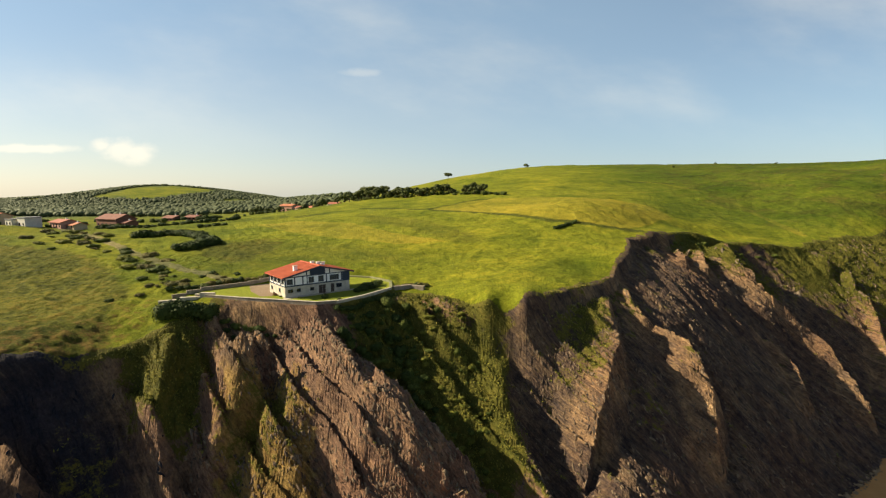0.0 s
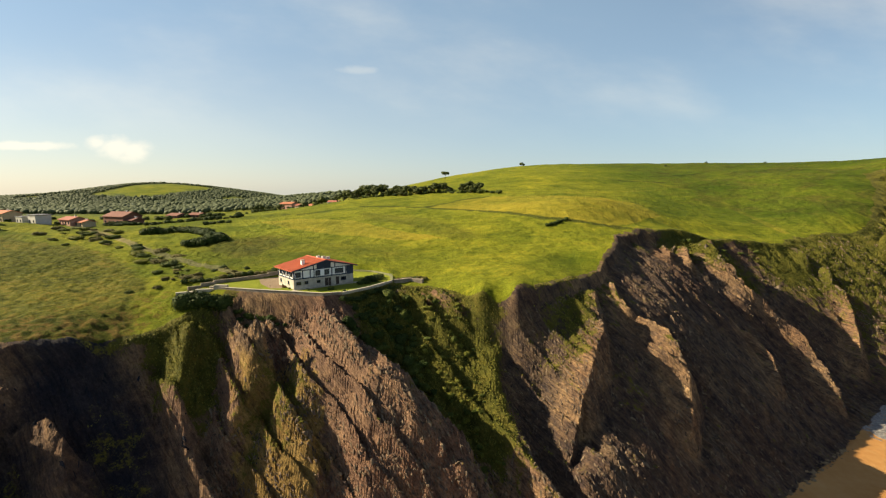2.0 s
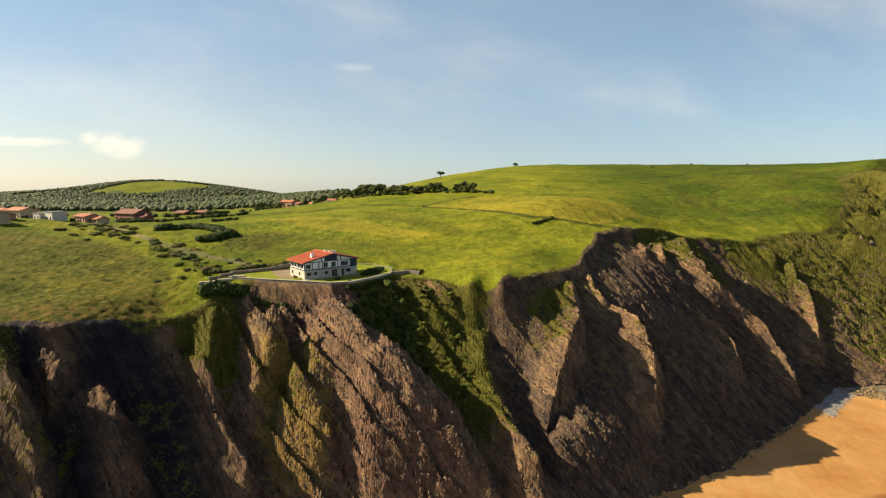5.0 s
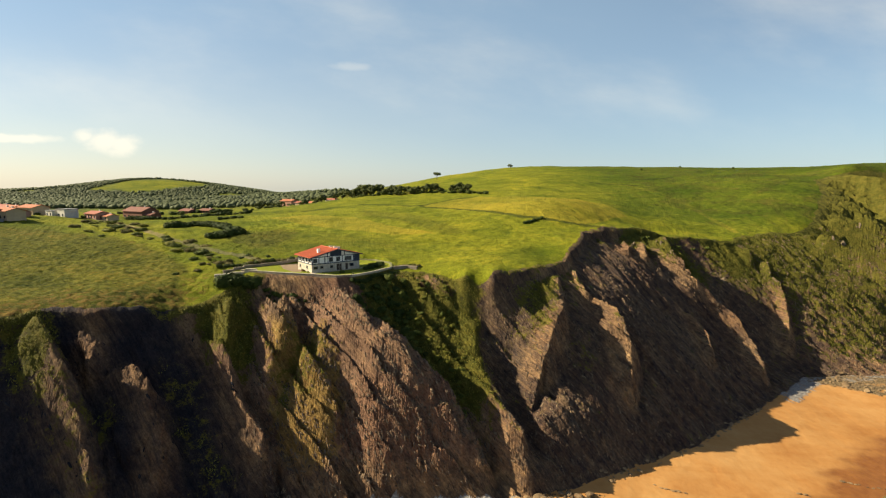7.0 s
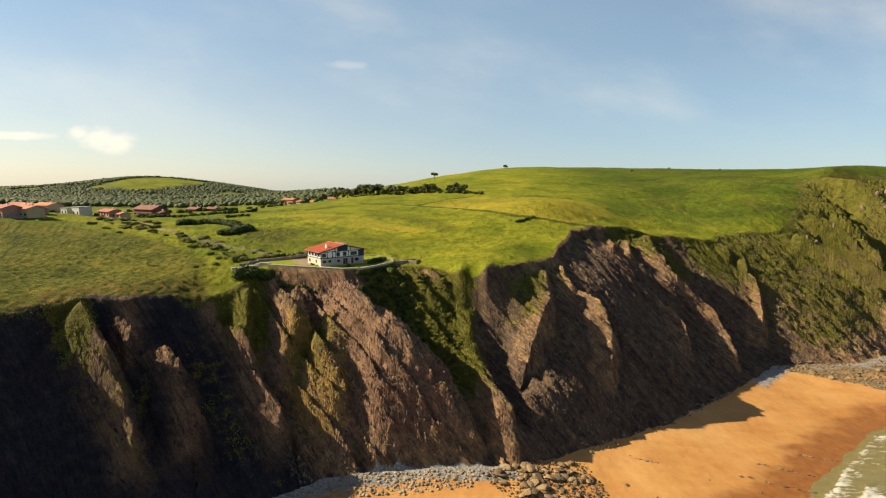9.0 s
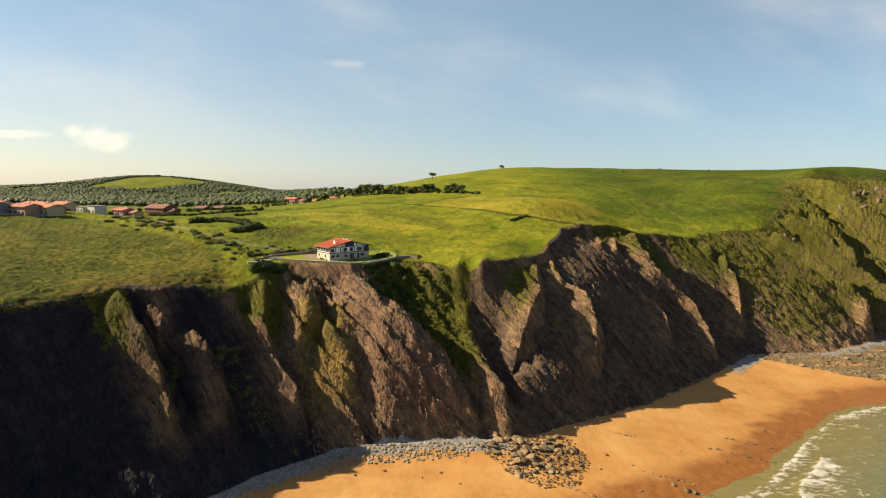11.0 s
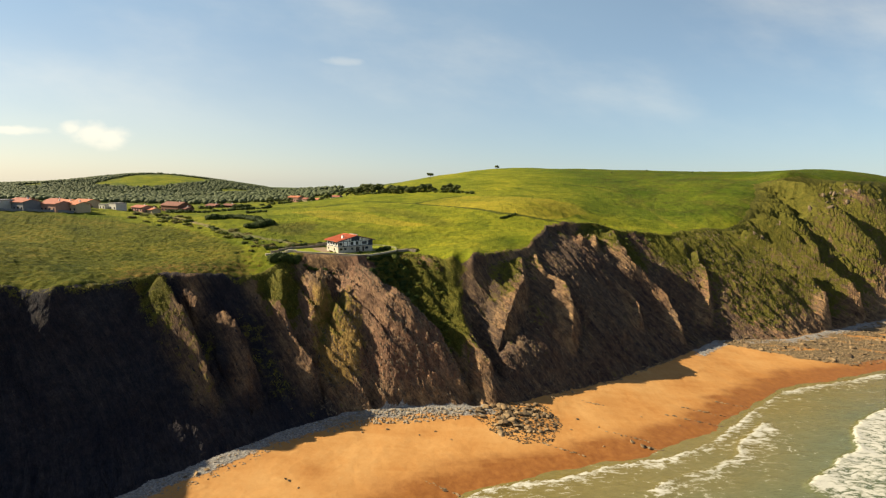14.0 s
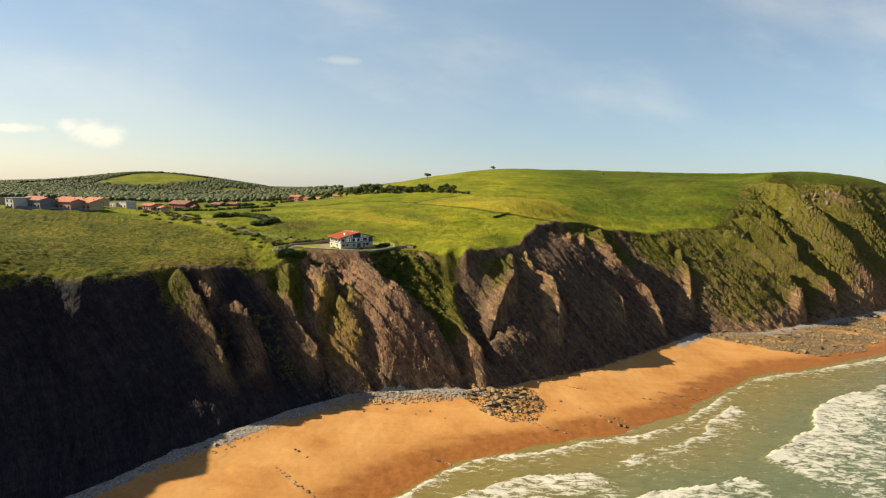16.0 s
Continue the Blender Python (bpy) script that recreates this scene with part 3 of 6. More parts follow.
def cells(x, y, seed):
    """Cell noise: the distance to the nearest seed point and that cell's own number, 0 to 1."""
    ix, iy = np.floor(x).astype(np.int64), np.floor(y).astype(np.int64)
    best, own = np.full(x.shape, 9.0), np.zeros(x.shape)
    for dx in (-1, 0, 1):
        for dy in (-1, 0, 1):
            a, b = ix + dx, iy + dy
            k = (a * 374761393 + b * 668265263 + seed * 1442695041) & 0xFFFFFFFF
            k = ((k ^ (k >> 13)) * 1274126177) & 0xFFFFFFFF
            k ^= k >> 16
            d = np.hypot(a + (k & 0xFF) / 255.0 - x, b + ((k >> 8) & 0xFF) / 255.0 - y)
            near = d < best
            best, own = np.where(near, d, best), np.where(near, ((k >> 4) & 0xFFF) / 4095.0, own)
    return best, own


def teeth(x, y, seed, back=0.24):
    """Uneven saw teeth along x, rising slowly and falling off over the share 'back'; each one changes along y."""
    i = np.floor(x).astype(np.int64)
    p = x - i
    k = lattice(i * 7.31 + 0.5, y + i * 3.7, seed)
    k2 = lattice(i * 5.17 + 0.5, y * 1.6 - i * 2.9, seed + 1)
    top = 1 - back * (0.6 + 0.8 * k2)
    return (0.25 + 1.5 * k) * (np.where(p < top, p / top, (1 - p) / (1 - top)) - 0.5)


def smooth(e0, e1, x):
    t = np.clip((x - e0) / (e1 - e0), 0, 1)
    return t * t * (3 - 2 * t)


GARDEN = [(-60, 116), (-53, 113.8), (-47, 112), (-37, 109.6), (-28.5, 107.4), (-24.3, 108.8), (-19.2, 115), (-13.5, 125), (-14.5, 133), (-21, 140), (-29, 142.5),
          (-38, 136), (-47, 131.5), (-57, 124)]
GARDEN_Z = 52.6


def inside(poly, x, y):
    """Distance to a closed outline in plan, positive inside it."""
    d, odd = np.full(x.shape, 1e9), np.zeros(x.shape, bool)
    for (ax, ay), (bx, by) in zip(poly, poly[1:] + poly[:1]):
        ex, ey = bx - ax, by - ay
        t = np.clip(((x - ax) * ex + (y - ay) * ey) / (ex * ex + ey * ey), 0, 1)
        d = np.minimum(d, np.hypot(x - ax - t * ex, y - ay - t * ey))
        if ay != by:
            odd ^= ((ay > y) != (by > y)) & (x < (bx - ax) * (y - ay) / (by - ay) + ax)
    return np.where(odd, d, -d)


def near_line(line, x, y):
    """Distance to an open line in plan."""
    d = np.full(x.shape, 1e9)
    for (ax, ay), (bx, by) in zip(line, line[1:]):
        ex, ey = bx - ax, by - ay
        t = np.clip(((x - ax) * ex + (y - ay) * ey) / (ex * ex + ey * ey), 0, 1)
        d = np.minimum(d, np.hypot(x - ax - t * ex, y - ay - t * ey))
    return d


def finned(x, y):
    """How far the fins of rock stand out of the face: slabs that rise to the east, broken off steeply behind their crests."""
    out = np.zeros(x.shape)
    ragged = fractal(x / 4, y / 4, 67, 3) - 0.5
    for rise, crest in FINS:
        px, py = [p[0] for p in crest], [p[1] for p in crest]
        near = (x > min(px) - 22) & (x < max(px) + 22) & (y > min(py) - 22) & (y < max(py) + 22)
        if not near.any():
            continue
        qx, qy, rag = x[near], y[near], ragged[near]
        best, side, wide = np.full(qx.shape, 1e9), np.zeros(qx.shape), np.zeros(qx.shape)
        for (ax, ay, aw), (bx, by, bw) in zip(crest, crest[1:]):
            ex, ey = bx - ax, by - ay
            t = np.clip(((qx - ax) * ex + (qy - ay) * ey) / (ex * ex + ey * ey), 0, 1)
            d = np.hypot(qx - ax - t * ex, qy - ay - t * ey)
            closer = d < best
            best = np.where(closer, d, best)
            side = np.where(closer, ex * (qy - ay) - ey * (qx - ax), side)
            wide = np.where(closer, aw + (bw - aw) * t, wide)
        d = np.where(side < 0, 1, -1) * best + 1.6 * rag            # positive to the west of the crest
        high = np.minimum(14.0, 1.45 * rise * wide) * (1 + 0.5 * rag)
        lee = 0.6 + 0.30 * high
        west_side = np.clip(1 - d / wide, 0, 1)
        east_side = np.where(-d < 1.25 * lee, 1 + d / lee, -0.25 * np.clip(1 - (-d - 1.25 * lee) / (0.8 * wide), 0, 1))
        lift = high * np.where(d > 0, west_side, east_side)
        out[near] = np.where(np.abs(lift) > np.abs(out[near]), lift, out[near])
    return out


def land(x, y):
    """Height, share of cliff (0 to 1) and share down the face at places x, y."""
    u, v = uv(x, y)
    vb, vt = brow_v(u), toe_v(u)
    vb = vb + (0.5 + 2.6 * smooth(105, 140, u)) * (1 - smooth(240, 280, u)) * (2 * ridged(u / 9, u * 0 + 2, 3, 3) - 1.1)     # the brow is bitten into
    down = (vb - v) / np.maximum(vb - vt, 8)          # 0 at the brow, 1 at the toe
    wob = 0.05 * (fractal(u / 6, v / 6, 5) - 0.5)
    face = smooth(-0.03, 0.06, down + wob) * (1 - smooth(0.97, 1.03, down + wob))
    z = base_height(x, y)
    # the brow breaks off in a scarp that runs out further down
    under = vb - v + 1.6 * (fractal(u / 5, u * 0 + 3, 7) - 0.5)
    z = z - scarp_h(u) * smooth(0.0, 1.8, under) * (1 - smooth(3, 26, under)) * (1 - smooth(0.8, 0.95, down))
    for deep, wide, line in CLEFTS:
        d = near_line(line, x, y) / (wide * (0.7 + 0.6 * fractal(x / 5, y / 5, 67, 2)))
        z = z - deep * np.exp(-d ** 1.6) * smooth(0.04, 0.2, down)
    z = z + finned(x, y) * smooth(0.03, 0.15, down) * (1 - smooth(0.9, 1.0, down))
    # beds dip along the coast: ribs run down the face and slant to the east, steep on their east side
    east = smooth(232, 285, u)
    west = 1 - smooth(-14, -7, u + 0.58 * (z - 30))
    warp = fractal(u / 13, z / 17, 19, 3) - 0.5
    s = u + 0.62 * (z - 30) + 7.0 * warp
    t = u + 0.14 * (z - 30) + 5.0 * warp
    calm_top = smooth(0.0, 0.12, down)
    z = z + face * calm_top * ((1.6 - 1.5 * west + 1.3 * smooth(-6, 2, u) * (1 - smooth(46, 56, u))) * teeth(s / 7.5, z / 23, 11) + 4.6 * east * teeth((s + 9 * warp) / 14, z / 26, 13, 0.22) + (0.6 - 0.5 * west) * teeth((t + 4 * warp) / 4.2, z / 6, 23, 0.3))
    c1, k1 = cells(t / 2.1, z / 3.2, 33)
    c2, k2 = cells(t / 1.3 + 5, z / 1.7, 35)
    rough = (0.7 + 0.95 * fractal(u / 9, z / 9, 37)) * (1 - 0.4 * west) * (1 - 0.4 * smooth(56, 66, u) * (1 - smooth(215, 235, u)))
    z = z + face * rough * (1.0 * (k1 - 0.5) - 0.5 * c1 + 0.75 * (k2 - 0.5) - 0.35 * c2 + 2.0 * (fractal(u / 5, z / 6, 31, 3) - 0.5) + 1.3 * (ridged(u / 12 + z / 20, z / 15, 39, 3) - 0.6))
    meadow = 1 - smooth(-0.02, 0.04, down)
    far = smooth(150, 400, v)
    z = z + meadow * ((0.9 + 1.6 * far) * (fractal(x / 22, y / 22, 41) - 0.5) + (0.9 - 0.4 * far) * (fractal(x / 4, y / 4, 47) - 0.5))
    heathy = (1 - smooth(-75, -55, x)) * meadow * (1 - smooth(230, 300, y))
    c3, k3 = cells(x / 2.3 + 1.5 * fractal(x / 6, y / 6, 45, 2), y / 2.3, 43)
    z = z + heathy * ((0.15 + 0.6 * k3) * (0.6 - np.minimum(c3, 0.9)) + 0.3 * (fractal(x / 1.4, y / 1.4, 49, 2) - 0.5))
    beach = smooth(0.965, 1.01, down)
    g = smooth(-1.2, 0.4, inside(GARDEN, x, y))
    z = z * (1 - g) + GARDEN_Z * g
    strand = np.clip((vt - v) / np.maximum(vt - shore_v(u), 4), 0, 3)
    z = z * (1 - beach) + beach * (5.6 - 5.6 * strand ** 0.9)
    z = z + beach * 0.5 * (fractal(x / 9, y / 9, 53) - 0.5)
    return z, face, down


def steps(*parts):
    """Grid lines from (from, to, spacing) stretches."""
    out = []
    for a, b, d in parts:
        out += list(np.linspace(a, b, max(1, int(round((b - a) / d))), endpoint=False))
    return np.array(out + [parts[-1][1]])


def growing(a, d, grow, end):
    out = [a]
    while abs(out[-1] - a) < abs(end - a):
        out.append(out[-1] + d)
        d *= grow
    return out


U = np.concatenate((growing(-130, -2, 1.12, -2600)[::-1][:-1], steps((-130, 240, 0.34), (240, 330, 0.5), (330, 470, 1.2)), growing(470, 2, 1.12, 3200)[1:]))
V = np.concatenate((growing(40, -1.0, 1.12, -2600)[::-1][:-1], steps((40, 128, 0.34), (128, 205, 0.6)), growing(205, 0.9, 1.065, 3400)[1:]))


def sheet_mesh(name, verts, faces, material, attrs=None, flat=False):
    me = bpy.data.meshes.new(name)
    used = np.unique(faces)
    back = np.full(len(verts), -1, np.int64)
    back[used] = np.arange(len(used))
    f = back[faces]
    me.vertices.add(len(used))
    me.vertices.foreach_set("co", verts[used].astype(np.float32).ravel())
    me.loops.add(f.size)
    me.loops.foreach_set("vertex_index", f.astype(np.int32).ravel())
    me.polygons.add(len(f))
    me.polygons.foreach_set("loop_start", (np.arange(len(f)) * f.shape[1]).astype(np.int32))
    for key, val in (attrs or {}).items():
        me.attributes.new(key, "FLOAT", "POINT").data.foreach_set("value", val[used].astype(np.float32))
    me.update(calc_edges=True)
    me.validate()
    me.polygons.foreach_set("use_smooth", np.full(len(me.polygons), not flat))
    me.materials.append(material)
    return new(name, me)


gu, gv = np.meshgrid(U, V)
gx, gy = xy(gu, gv)
gz, gface, gdown = land(gx, gy)
# far off the land settles to a plain and the sea bed to its depth
dist = np.hypot(gx - 50, gy - 200)
calm = smooth(430, 800, dist)
gz = gz * (1 - calm) + calm * np.where(gv > 120, 49.0, -8.0)
hill = 41 * np.exp(-(((gx + 650) / 200) ** 2 + ((gy - 1150) / 200) ** 2)) + 17 * np.exp(-(((gx + 950) / 280) ** 2 + ((gy - 1250) / 240) ** 2))
hill = hill + 14 * np.exp(-(((gx + 430) / 130) ** 2 + ((gy - 1050) / 200) ** 2))
gz = gz + hill
grid_id = np.arange(gx.size).reshape(gx.shape)
quads = np.stack((grid_id[:-1, :-1], grid_id[:-1, 1:], grid_id[1:, 1:], grid_id[1:, :-1]), -1).reshape(-1, 4)
mid_down = gdown.ravel()[quads].mean(1) + 0.05 * (fractal(gu.ravel()[quads[:, 0]] / 5, gv.ravel()[quads[:, 0]] / 5, 61) - 0.5)
verts = np.column_stack((gx.ravel(), gy.ravel(), gz.ravel()))
slope_z = np.gradient(gz, axis=0) / np.gradient(gv, axis=0)
slope_u = np.gradient(gz, axis=1) / np.gradient(gu, axis=1)
steep = np.hypot(slope_z, slope_u)
gentle = 1 - smooth(0.7, 1.5, steep)
attrs = {}
is_meadow, is_beach = mid_down < -0.03, mid_down > 1.0
CLAD = [(8, 82, 4, 0.3), (36, 118, 5, 0.3), (46, 104, 4, 0.25), (60, 112, 4, 0.2),
        (98, 184, 8, 0.6), (104, 173, 5, 0.5), (86, 177, 5, 0.3), (72, 166, 4, 0.25), (118, 184, 7, 0.4), (140, 192, 9, 0.4), (33, 106, 4, 0.4), (41, 122, 4, 0.35), (-55, 98, 5, 0.5), (-51, 88, 4, 0.4),
        (-62, 78, 7, 0.35), (-56, 70, 6, 0.3), (-48, 66, 5, 0.3), (-74, 60, 6, 0.4), (-66, 52, 6, 0.35), (-70, 66, 4, 0.3), (-84, 68, 6, 0.3), (-100, 70, 9, 0.15), (120, 180, 8, 0.35), (50, 128, 5, 0.3), (36, 114, 5, 0.3), (-37, 82, 5, 0.1), (-33, 95, 6, 0.1),
        (-92, 74, 5, 0.6), (-88, 66, 5, 0.45), (-82, 62, 5, 0.25), (-62, 103, 9, 0.8), (-56, 95, 6, 0.8), (-53, 89, 4, 0.6), (-40, 88, 7, 0.25), (-33, 92, 6, 0.3), (-30, 84, 5, 0.25),
        (-14, 112, 8, 1.0), (-6, 110, 9, 1.0), (2, 104, 8, 1.0), (4, 97, 7, 1.0), (9, 108, 6, 0.9), (10, 96, 5, 0.9), (12, 90, 4, 0.8), (18, 84, 4, 0.45), (28, 112, 6, 0.35), (24, 104, 4, 0.2),
        (112, 190, 9, 0.4), (152, 196, 14, 0.5), (95, 186, 8, 0.5), (-28, 104, 6, -0.6), (-38, 106, 6, -0.6), (-46, 108, 4, -0.3), (160, 200, 10, -0.4), (318, 285, 10, -0.35), (335, 292, 10, -0.4), (345, 285, 8, -0.35)]
turf = 0.10 + 0.22 * gentle * smooth(-25, -5, gu) + 0.35 * (1 - smooth(0.0, 0.03, gdown)) * (1 - smooth(1.5, 3.5, scarp_h(gu))) + smooth(192, 250, gu) * (0.50 + 0.50 * (1 - smooth(0, 0.5, gdown)) - 0.5 * smooth(0.75, 1.0, gdown))
for bx, by, br, amount in CLAD:
    turf = turf + amount * np.exp(-(((gx - bx) ** 2 + (gy - by) ** 2) / br ** 2))
block = 1 - smooth(-14, -7, gu + 0.58 * (gz - 30))         # the west block, coloured dark as in shade
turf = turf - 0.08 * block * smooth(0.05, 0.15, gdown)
attrs["turf"] = turf.ravel()
# shade is painted into the recesses; crests and slabs by the fins stay pale
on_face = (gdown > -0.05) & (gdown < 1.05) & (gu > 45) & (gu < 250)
fin_near = np.full(gx.shape, 1e9)
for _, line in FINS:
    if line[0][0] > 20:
        fin_near[on_face] = np.minimum(fin_near[on_face], near_line([(x - 2.5, y) for x, y, _ in line], gx[on_face], gy[on_face]))
fin_near = np.exp(-(fin_near / (5.0 + 3.0 * (fractal(gx / 6, gz / 6, 69) - 0.5))) ** 2)
recess_shade = np.where(on_face, (1 - smooth(0.25, 0.7, fin_near)) * smooth(52, 62, gu) * (1 - smooth(215, 240, gu)), 0)
lobe = smooth(-6, 4, inside([(-44, 98), (-38, 99), (-31, 97), (-27, 90), (-23, 80), (-24, 72), (-32, 70), (-38, 78), (-43, 88)], gx, gy))
attrs["ochre"] = (0.75 * lobe + 0.2 * fractal(gx / 7, gz / 7, 63)).ravel()
attrs["marl"] = (smooth(-13, -5, gu + 0.58 * (gz - 30)) * (1 - smooth(44, 56, gu)) * smooth(10, 16, gz) * (1 - smooth(41, 45, gz) * (1 - smooth(-39, -33, gx)))).ravel()
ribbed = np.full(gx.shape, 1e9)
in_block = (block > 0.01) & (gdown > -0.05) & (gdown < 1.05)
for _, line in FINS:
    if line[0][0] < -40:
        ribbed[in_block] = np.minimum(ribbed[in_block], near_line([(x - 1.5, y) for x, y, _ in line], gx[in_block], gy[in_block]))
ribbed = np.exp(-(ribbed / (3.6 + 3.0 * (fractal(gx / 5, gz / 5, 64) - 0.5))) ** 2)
# how strongly painted shade darkens the face; the west ribs get less
attrs["face_shade"] = np.maximum(block * (1 - 0.75 * ribbed), 0.55 * recess_shade).ravel()
HAY = [
    [(-89, 230), (-71, 236), (-40, 215), (-18, 187), (1, 173), (-17, 172), (-42, 186), (-64, 202)],
    [(-8, 241), (13, 264), (29, 265), (76, 245), (102, 241), (104, 220), (68, 178), (41, 186), (15, 217)],
]
hay = 0.55 * (1 - smooth(1.0, 5.0, near_line([(120, 345), (146, 318), (157, 303), (162, 272), (162, 244), (160, 216)], gx, gy)))
hay = np.maximum(hay, 0.5 * (1 - smooth(1.0, 4.0, near_line([(60, 262), (100, 285), (142, 301), (180, 326), (230, 345)], gx, gy))))
for poly in HAY:
    hay = np.maximum(hay, smooth(-2, 2, inside(poly, gx, gy)))
attrs["hay"] = hay.ravel()
BANKS = [[(-106, 259), (-75, 256), (-47, 273), (-28, 257), (-8, 241), (15, 217), (41, 186), (61, 179), (72, 177)], [(-8, 241), (13, 264), (27, 268)], [(150, 342), (170, 346), (190, 350)], [(120, 330), (150, 322)]]
bank = np.zeros(gx.shape)
for line in BANKS:
    bank = np.maximum(bank, 1 - smooth(0.6, 2.4, near_line(line, gx, gy)))
scrub = [(-39, 240), (-13, 216), (10, 182), (15, 169), (3, 171), (-15, 196), (-37, 218)]
bank = np.maximum(bank, 0.5 * smooth(-3, 3, inside(scrub, gx, gy)))
rough_grass = [(-87, 160), (-84, 185), (-59, 183), (-34, 172), (-16, 163), (-5, 151), (-31, 151), (-51, 142), (-68, 135)]
bank = np.maximum(bank, 0.42 * smooth(-6, 6, inside(rough_grass, gx, gy)))
attrs["bank"] = bank.ravel()
hollow = 1 - smooth(6, 26, near_line([(-150, 200), (-120, 182), (-88, 152), (-66, 130), (-60, 110), (-52, 88)], gx, gy))
heath = 1.0 * (1 - smooth(-72, -50, gx)) * (1 - smooth(150, 215, gy)) * (1 - hollow) + 0.34 * smooth(85, 170, gx) * smooth(205, 250, gy)
attrs["heath"] = heath.ravel()
attrs["coarse"] = (smooth(60, 150, gx) * smooth(195, 250, gy) + 0.3 * (1 - smooth(-72, -55, gx)) * (1 - hollow)).ravel()
attrs["rust"] = (0.55 * (1 - smooth(-72, -56, gx)) * smooth(-0.9, -0.05, gdown) * smooth(-110, -100, gx) + 0.3 * smooth(150, 190, gu) * (1 - smooth(250, 290, gu)) * smooth(-0.5, -0.1, gdown)).ravel()
in_garden = inside(GARDEN, gx, gy)
attrs["lawn"] = smooth(-0.4, 0.4, in_garden).ravel()
YARD = [(-51.7, 128), (-46.6, 131), (-43.2, 122.6), (-40.8, 114.5), (-43.6, 114.2), (-48.2, 120.2)]
attrs["gravel"] = smooth(-0.4, 0.4, inside(YARD, gx, gy)).ravel()
TRACK = [(-190, 240), (-148, 206), (-121, 182), (-103, 165), (-88, 152), (-76, 142), (-60, 132), (-52, 126)]
attrs["path"] = (1 - smooth(1.0, 2.6, near_line(TRACK, gx, gy))).ravel()
FAR_FIELDS = [[(-700, 960), (-560, 950), (-500, 1040), (-520, 1130), (-640, 1170), (-690, 1100)], [(-420, 900), (-330, 880), (-320, 960), (-420, 980)], [(-900, 1000), (-820, 980), (-800, 1050), (-900, 1060)]]
pasture = np.zeros(gx.shape)
for poly in FAR_FIELDS:
    pasture = np.maximum(pasture, smooth(-8, 8, inside(poly, gx, gy)))
# where the hazed tint lies on the distant ground
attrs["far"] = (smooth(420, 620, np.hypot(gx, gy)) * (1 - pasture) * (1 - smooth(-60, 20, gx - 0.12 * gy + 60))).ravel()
sv = shore_v(gu)
REEF = [(146, 146), (165, 152), (192, 150), (226, 164), (262, 180), (300, 198), (300, 172), (262, 150), (235, 134), (205, 124), (188, 128), (172, 134), (160, 140)]
attrs["reef"] = (0.62 * smooth(-4, 5, inside(REEF, gx, gy))).ravel()
from_toe = toe_v(gu) - gv
attrs["pebble"] = (0.75 * (1 - smooth(3, 8, from_toe - 2.5 * (fractal(gu / 7, gu * 0, 62) - 0.5))) * (1 - smooth(48, 62, gu)) + 0.7 * smooth(165, 178, gu) * (1 - smooth(4, 9, from_toe))).ravel()
attrs["wet"] = smooth(0, 1, 1 - (gv - sv) / np.maximum(toe_v(gu) - sv, 5) * 1.8).ravel()
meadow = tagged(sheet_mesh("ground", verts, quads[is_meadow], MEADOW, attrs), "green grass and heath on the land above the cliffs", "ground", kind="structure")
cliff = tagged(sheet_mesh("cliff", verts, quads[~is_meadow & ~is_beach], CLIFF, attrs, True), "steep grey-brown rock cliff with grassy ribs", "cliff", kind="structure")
beach = tagged(sheet_mesh("beach", verts, quads[is_beach], SAND, attrs), "orange sand beach, wet towards the sea", "beach", kind="structure")

def ground_z(x, y):
    return float(land(np.array([x]), np.array([y]))[0][0])

# ------------------------------------------------------------------ the sea
FRONTS = [   # lines of breaking water: how far the foam trails behind, how high the water stands, its line in plan
    (3.5, 0.25, [(-60, -48), (-30, -18), (-6.6, 14), (2.4, 22.7), (14.4, 31.3), (23.4, 34.4), (38, 36.8), (60, 44), (77, 47.6), (94, 57), (120, 77), (148, 97), (171, 104), (213, 118), (250, 132)]),
    (11.0, 0.55, [(-20, -14), (2, 8), (12.9, 15.9), (21.3, 20.9), (41.9, 25.5), (54.9, 24.7)]),
    (6.0, 0.45, [(56.9, 29.9), (70.3, 36.2), (83, 39.7), (96, 49), (108, 60), (124, 73)]),
    (15.0, 0.7, [(30, -2), (58.6, 14.3), (70.8, 16.7), (91.3, 23.6), (99, 22)]),
    (30.0, 1.1, [(103.7, 31.6), (123.8, 43.5), (139.1, 51.2), (148.9, 64.3), (166.5, 77), (191.7, 85.8), (230, 100)]),
    (14.0, 1.0, [(60, -30), (95, -8), (130, 12), (170, 38), (215, 62), (270, 92)]),
    (12.0, 1.0, [(150, -20), (200, 20), (260, 50), (330, 90)]),
]
su, sv2 = np.meshgrid(np.concatenate((growing(-80, -3, 1.2, -2800)[::-1][:-1], steps((-80, 330, 0.9)), growing(330, 3, 1.2, 3200)[1:])),
                      np.concatenate((growing(-90, -3, 1.2, -3000)[::-1][:-1], steps((-90, 72, 0.8)))))
sx, sy = xy(su, sv2)
off = shore_v(su) - sv2                               # metres off the mean waterline
foam, rise = np.zeros(sx.shape), 0.10 * (fractal(sx / 5, sy / 3, 71) - 0.5) + 0.25 * (fractal(sx / 26, sy / 12, 73) - 0.5) * smooth(5, 40, off)
